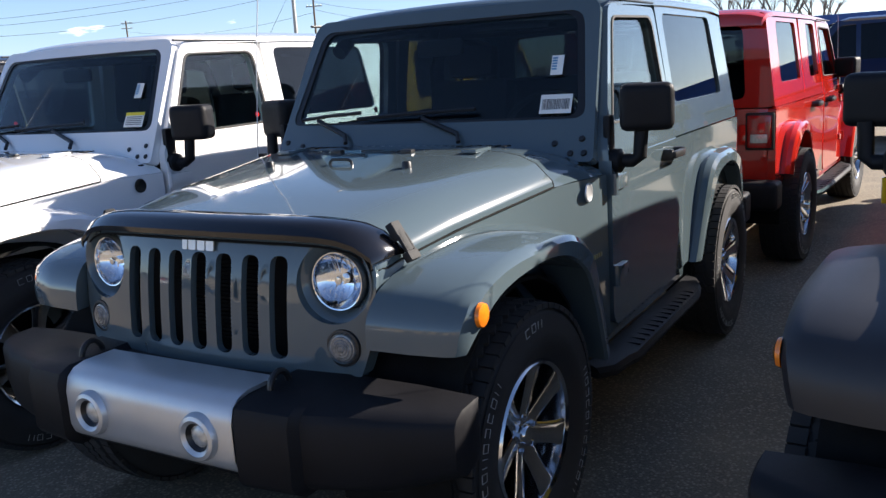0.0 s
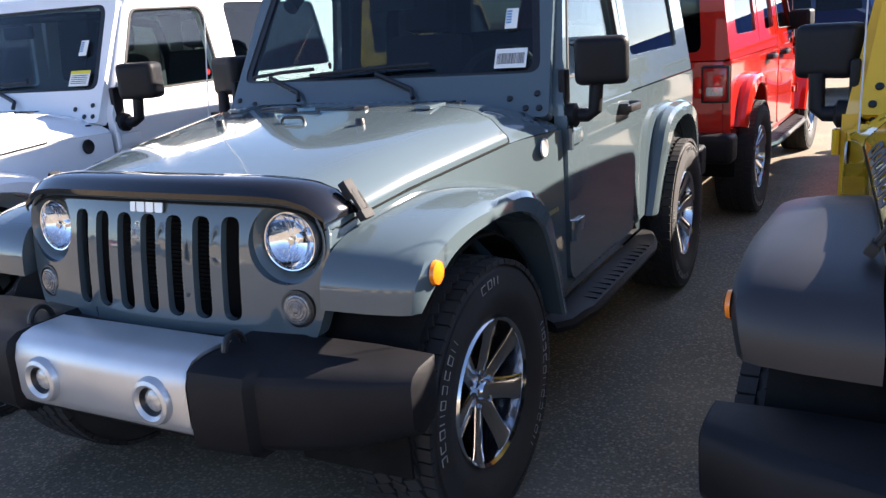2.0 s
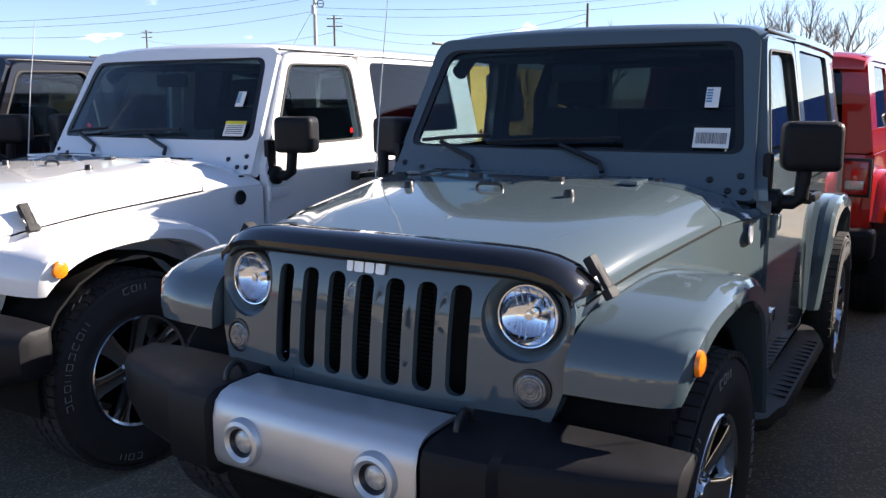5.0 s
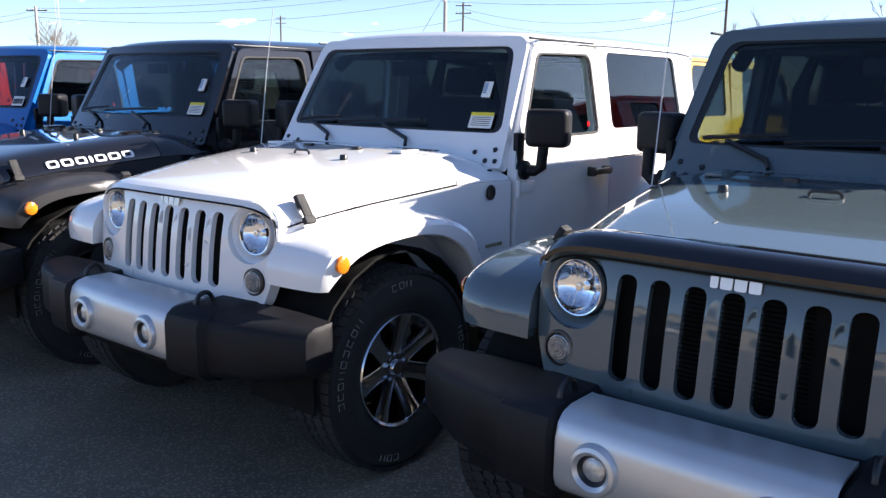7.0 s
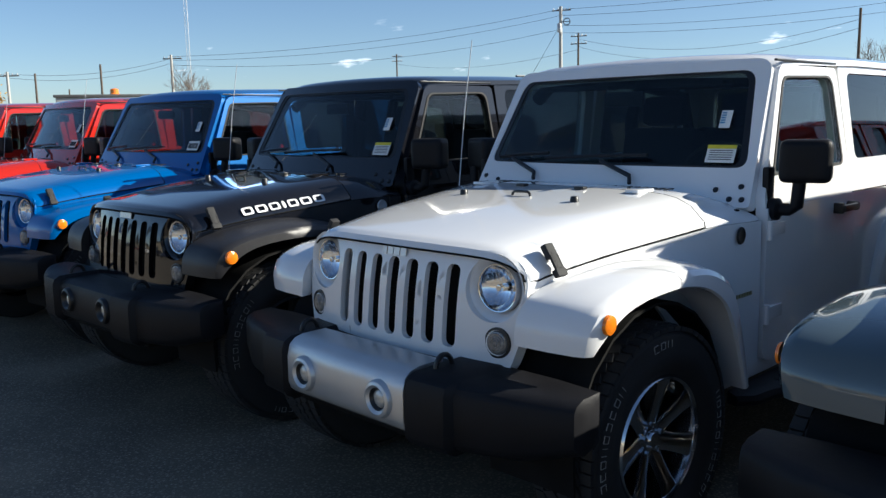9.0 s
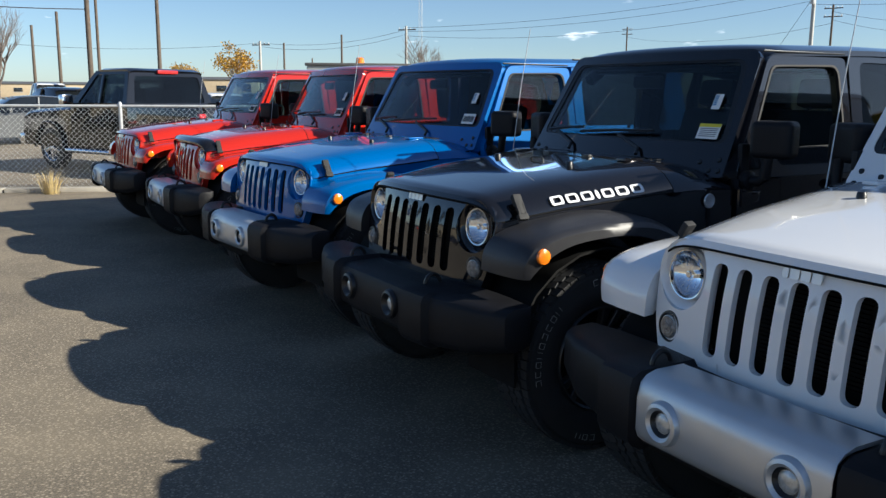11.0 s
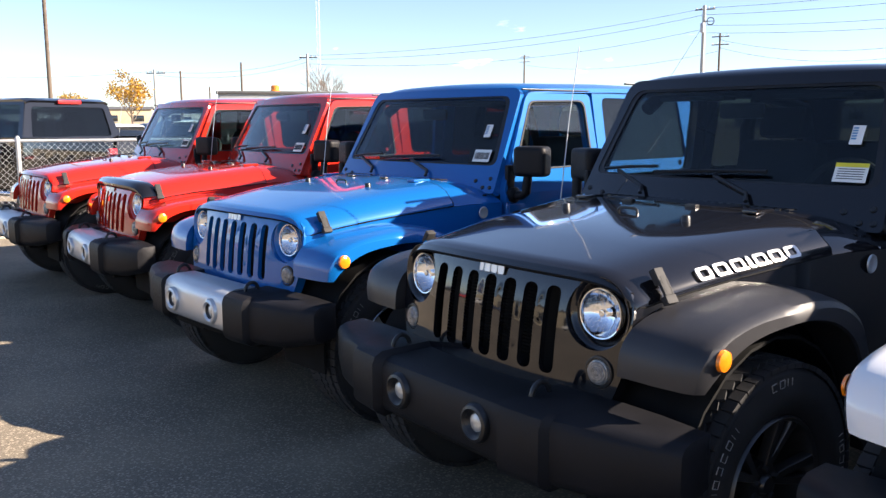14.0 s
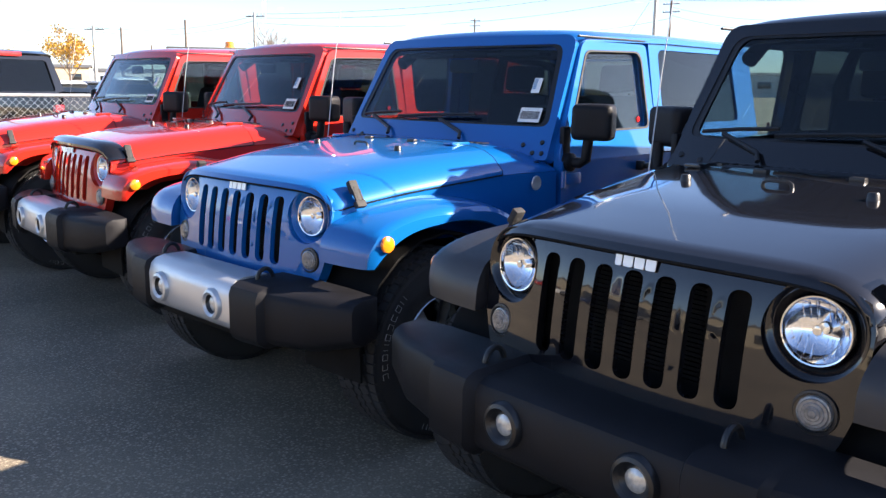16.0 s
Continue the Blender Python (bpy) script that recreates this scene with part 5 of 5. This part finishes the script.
# ---- trees ----
def branch(bm, p, d, length, r, depth, rnd, tips):
    pts, q = [p], Vector(p)
    for k in range(3):
        d = (d + Vector((rnd.uniform(-1, 1), rnd.uniform(-1, 1), rnd.uniform(-0.2, 0.7))) * 0.16).normalized()
        q = q + d * length / 3
        pts.append(q.copy())
    tube(pts, r, 5 if depth > 1 else 4, bm, r_end=r * 0.6)
    if depth == 0:
        tips.append(q)
        return
    for k in range(4 if depth > 1 else 5):
        t = rnd.uniform(0.35, 1.0)
        i = min(2, int(t * 3))
        base = pts[i].lerp(pts[i + 1], t * 3 - i)
        side = Vector((rnd.uniform(-1, 1), rnd.uniform(-1, 1), rnd.uniform(0.1, 0.9))).normalized()
        branch(bm, base, (d * 0.75 + side * 0.75).normalized(), length * rnd.uniform(0.5, 0.72), r * 0.5, depth - 1, rnd, tips)


def tree(az, d, h, seed, leaves=0, label="leafless tree with fine grey twigs", lean=0.0):
    rnd = random.Random(seed)
    t = thing("tree", Matrix.Translation(bearing(az, d)), label, "tree", "skyline trees")
    part("trunk", tube([(0, 0, 0), (lean * 0.5, 0, h * 0.18), (lean, 0, h * 0.36)], h * 0.02, 8, r_end=h * 0.013), BARK, t)
    bm, tips = bmesh.new(), []
    for k in range(5):
        a = k * 1.256 + rnd.uniform(-0.4, 0.4)
        branch(bm, Vector((lean * (0.6 + 0.1 * k), 0, h * (0.24 + 0.03 * k))), Vector((math.cos(a) * 0.6, math.sin(a) * 0.6, 1)).normalized(), h * 0.36, h * 0.009, 3, rnd, tips)
    tagged(part("crown", bm, BARK, t), kind="stuff")
    if leaves:
        pts, faces = [], []
        for k in range(leaves):
            c = rnd.choice(tips) + Vector((rnd.gauss(0, 0.2), rnd.gauss(0, 0.2), rnd.gauss(-0.1, 0.2)))
            u = Vector((rnd.uniform(-1, 1), rnd.uniform(-1, 1), rnd.uniform(-1, 1))).normalized() * 0.10
            v = u.orthogonal().normalized() * 0.07
            i = len(pts)
            pts += [c - u, c + v + u * 0.1, c + u, c - v + u * 0.1]
            faces.append((i, i + 1, i + 2, i + 3))
        me = bpy.data.meshes.new("leaves")
        me.from_pydata([tuple(p) for p in pts], [], faces)
        me.materials.append(LEAF)
        tagged(part("leaves", me, LEAF, t, "golden autumn leaves"), kind="stuff")
    return t


tree(62.3, 95, 8.2, 1)
tree(88.2, 42, 5.8, 2, lean=-0.4)
tree(74.4, 80, 5.6, 3, 1500, "small tree with golden autumn leaves")
tree(77.8, 95, 4.6, 4, 1200, "small tree with thin golden leaves")
for k, (az, d, h) in enumerate(((18.6, 80, 8.4), (14.0, 70, 7.6), (9.0, 60, 8.0), (6.5, 58, 8.4), (4.5, 60, 7.6))):
    tree(az, d, h, 10 + k)


# ---- far buildings ----
def shed(az, d, w, depth, h, mat, turn, label, doors=3):
    b = thing("industrial_building", Matrix.Translation(bearing(az, d)) @ pose(0, 0, 0, 0, 0, az + turn), label, "building", "far buildings")
    part("wall", box((0, 0, h / 2), (w, depth, h), 0.02), mat, b)
    part("roof", loft([[(x, -depth / 2 - 0.3, h), (x, 0, h + 0.7), (x, depth / 2 + 0.3, h), (x, 0, h + 0.4)] for x in (-w / 2 - 0.3, w / 2 + 0.3)], closed=True), ROOFING, b)
    for k in range(doors):
        x = -w / 2 + (k + 0.5) * w / doors
        dr = part("window", box((x, -depth / 2 - 0.02, h * 0.55), (w / doors * 0.4, 0.08, h * 0.3), 0.01), WINDOWDARK, b)
        part("frame", box((x, -depth / 2 - 0.01, h * 0.38), (w / doors * 0.45, 0.12, 0.12), 0.01), PALEPOLE, dr)
    return b


shed(86, 260, 26, 12, 3.4, TAN, 0, "long pale metal warehouse on the horizon", 5)
shed(79.5, 170, 16, 10, 3.2, WHITE, 5, "low white building on the horizon", 4)
shed(76, 210, 22, 12, 4.4, TAN, -5, "low tan building on the horizon", 4)
shed(69, 230, 30, 12, 4.0, PALEWALL, 0, "long pale shed on the horizon", 6)
shed(57, 240, 40, 12, 4.0, TAN, 0, "low tan warehouse on the horizon", 6)
shed(30, 200, 40, 14, 4.5, PALEWALL, 0, "pale warehouse behind the vehicles", 6)


def blue_wall():
    w = thing("blue_sheet_fence", Matrix.Translation((4.5, 34, 0)), "blue corrugated sheet-metal fence", "fence")
    rows = []
    for k in range(161):
        x = -9 + k * 0.1125
        y = 0.03 if k % 4 in (1, 2) else 0.0
        rows.append([(x, y, 0.05), (x, y, 2.75)])
    part("sheet", solid(loft(rows), 0.004), BLUECLAD, w)
    for k in range(7):
        part("post", box((-9 + k * 3, 0.12, 1.35), (0.1, 0.1, 2.7), 0.01), GALV, w)


blue_wall()


def beacon_truck():
    t = thing("service_truck", Matrix.Translation(bearing(66.2, 26)) @ pose(0, 0, 0, 0, 0, 66), "grey box-bodied service truck with an amber roof beacon", "truck")
    part("box_body", box((0, 0, 1.45), (3.4, 2.0, 1.7), 0.06), PALEPOLE, t)
    part("roof_lip", box((0, 0, 2.32), (3.5, 2.1, 0.08), 0.03), ROOFING, t)
    part("beacon", lathe([(0.20, 0), (0.20, 0.05), (0.17, 0.07), (0.17, 0.22), (0.12, 0.26), (0, 0.27)], 16, Matrix.Translation((-0.2, -0.3, 2.36)) @ Matrix.Scale(0.7, 4)), AMBER, t, "amber roof beacon")
    for x in (-1.1, 1.1):
        for y in (-0.8, 0.8):
            part("wheel", cached("bt_wheel", lambda: lathe([(0, -0.12), (0.36, -0.12), (0.40, -0.08), (0.40, 0.08), (0.36, 0.12), (0.22, 0.1), (0, 0.1)], 24), RUBBER), RUBBER, t, at=Matrix.Translation((x, y, 0.40)) @ pose(0, 0, 0, 90))
    part("chassis", box((0, 0, 0.58), (3.2, 0.9, 0.2), 0.02), UNDER, t)


beacon_truck()


def showroom():
    """The low sales building across the lot, behind the walk."""
    b = thing("showroom_building", pose(-6, -46, 0), "long low beige sales building across the lot", "building")
    part("wall", box((0, 0, 2.2), (90, 10, 4.4), 0.03), BEIGE, b)
    part("parapet", box((0, 5.05, 4.3), (90.2, 0.3, 0.5), 0.03), ROOFING, b)
    for k in range(14):
        w = part("window", box((-40 + k * 6.1, 5.0, 1.7), (2.6, 0.12, 1.9), 0.01), WINDOWDARK, b)
        part("frame", box((-40 + k * 6.1, 5.04, 2.72), (2.8, 0.16, 0.12), 0.01), PALEPOLE, w)


BEIGE = material("beige_stucco", (0.38, 0.33, 0.24), rough=0.85, spread=0.08, scale=0.8, bump=0.2, bump_scale=40)
showroom()
for k, (mat, tall, lab) in enumerate(((BLACK, 0.2, "black car"), (SILVERCAR, 0.0, "silver sedan"), (RED, 0.2, "red car"), (WHITE, 0.0, "white sedan"), (BLACK, 0.0, "black sedan"), (NAVY, 0.25, "dark blue car"),
                                      (BLACK, 0.25, "black car"), (SILVERCAR, 0.2, "silver car"), (WHITE, 0.1, "white car"))):
    sedan(lab + " parked across the lot before the beige building", pose(-54 + k * 4.6 + (k % 3) * 0.3, -30 + (k % 2) * 0.4, 0, 0, 0, 180), mat, tall)


# ---- at the foot of the fence ----
def fence_kerb():
    a, b = Vector((-16.78, -7.2, 0)), Vector((-13.43, 3.6, 0))
    d = (b - a).normalized()
    rnd = random.Random(7)
    k = thing("kerb_strip", Matrix.Translation(a) @ Matrix.Rotation(math.atan2(d.y, d.x), 4, "Z"), "low pale concrete strip under the fence", "kerb", kind="structure")
    u = 0.0
    while u < 11.0:
        part("kerb_stone", box((u + 0.89, rnd.uniform(-0.01, 0.01), 0.035), (1.77, 0.20, 0.07), 0.012), CONCRETE, k)
        u += 1.80


def dry_grass(x, y, seed, count, h):
    rnd = random.Random(seed)
    pts, faces = [], []
    for k in range(count):
        a, r = rnd.uniform(0, 6.283), rnd.uniform(0, 0.05) + abs(rnd.gauss(0, 0.07))
        p = Vector((r * math.cos(a), r * math.sin(a), 0))
        out = Vector((math.cos(a), math.sin(a), 0)) * rnd.uniform(0.03, 0.30)
        top = p + out + Vector((0, 0, h * rnd.uniform(0.5, 1.0)))
        w = Vector((-math.sin(a), math.cos(a), 0)) * 0.004
        mid = p.lerp(top, 0.55) + Vector((0, 0, 0.03)) - out * 0.15
        i = len(pts)
        pts += [p - w, p + w, mid + w * 0.8, mid - w * 0.8, top]
        faces += [(i, i + 1, i + 2, i + 3), (i + 3, i + 2, i + 4)]
    me = bpy.data.meshes.new("dry_grass")
    me.from_pydata([tuple(p) for p in pts], [], faces)
    me.materials.append(STRAW)
    ob = new("dry_grass", me)
    ob.matrix_world = Matrix.Translation((x, y, 0))
    tagged(ob, "tuft of dry yellow grass at the fence foot", "grass", kind="stuff")


CONCRETE = material("weathered_concrete", (0.36, 0.33, 0.28), rough=0.9, spread=0.2, scale=3, bump=0.4, bump_scale=90)
STRAW = material("dry_straw", (0.50, 0.38, 0.17), rough=0.8, spread=0.25, scale=20)
fence_kerb()
dry_grass(-14.75, -1.45, 4, 110, 0.40)
dry_grass(-15.35, -3.1, 5, 70, 0.22)
dry_grass(-14.2, 0.6, 6, 60, 0.2)
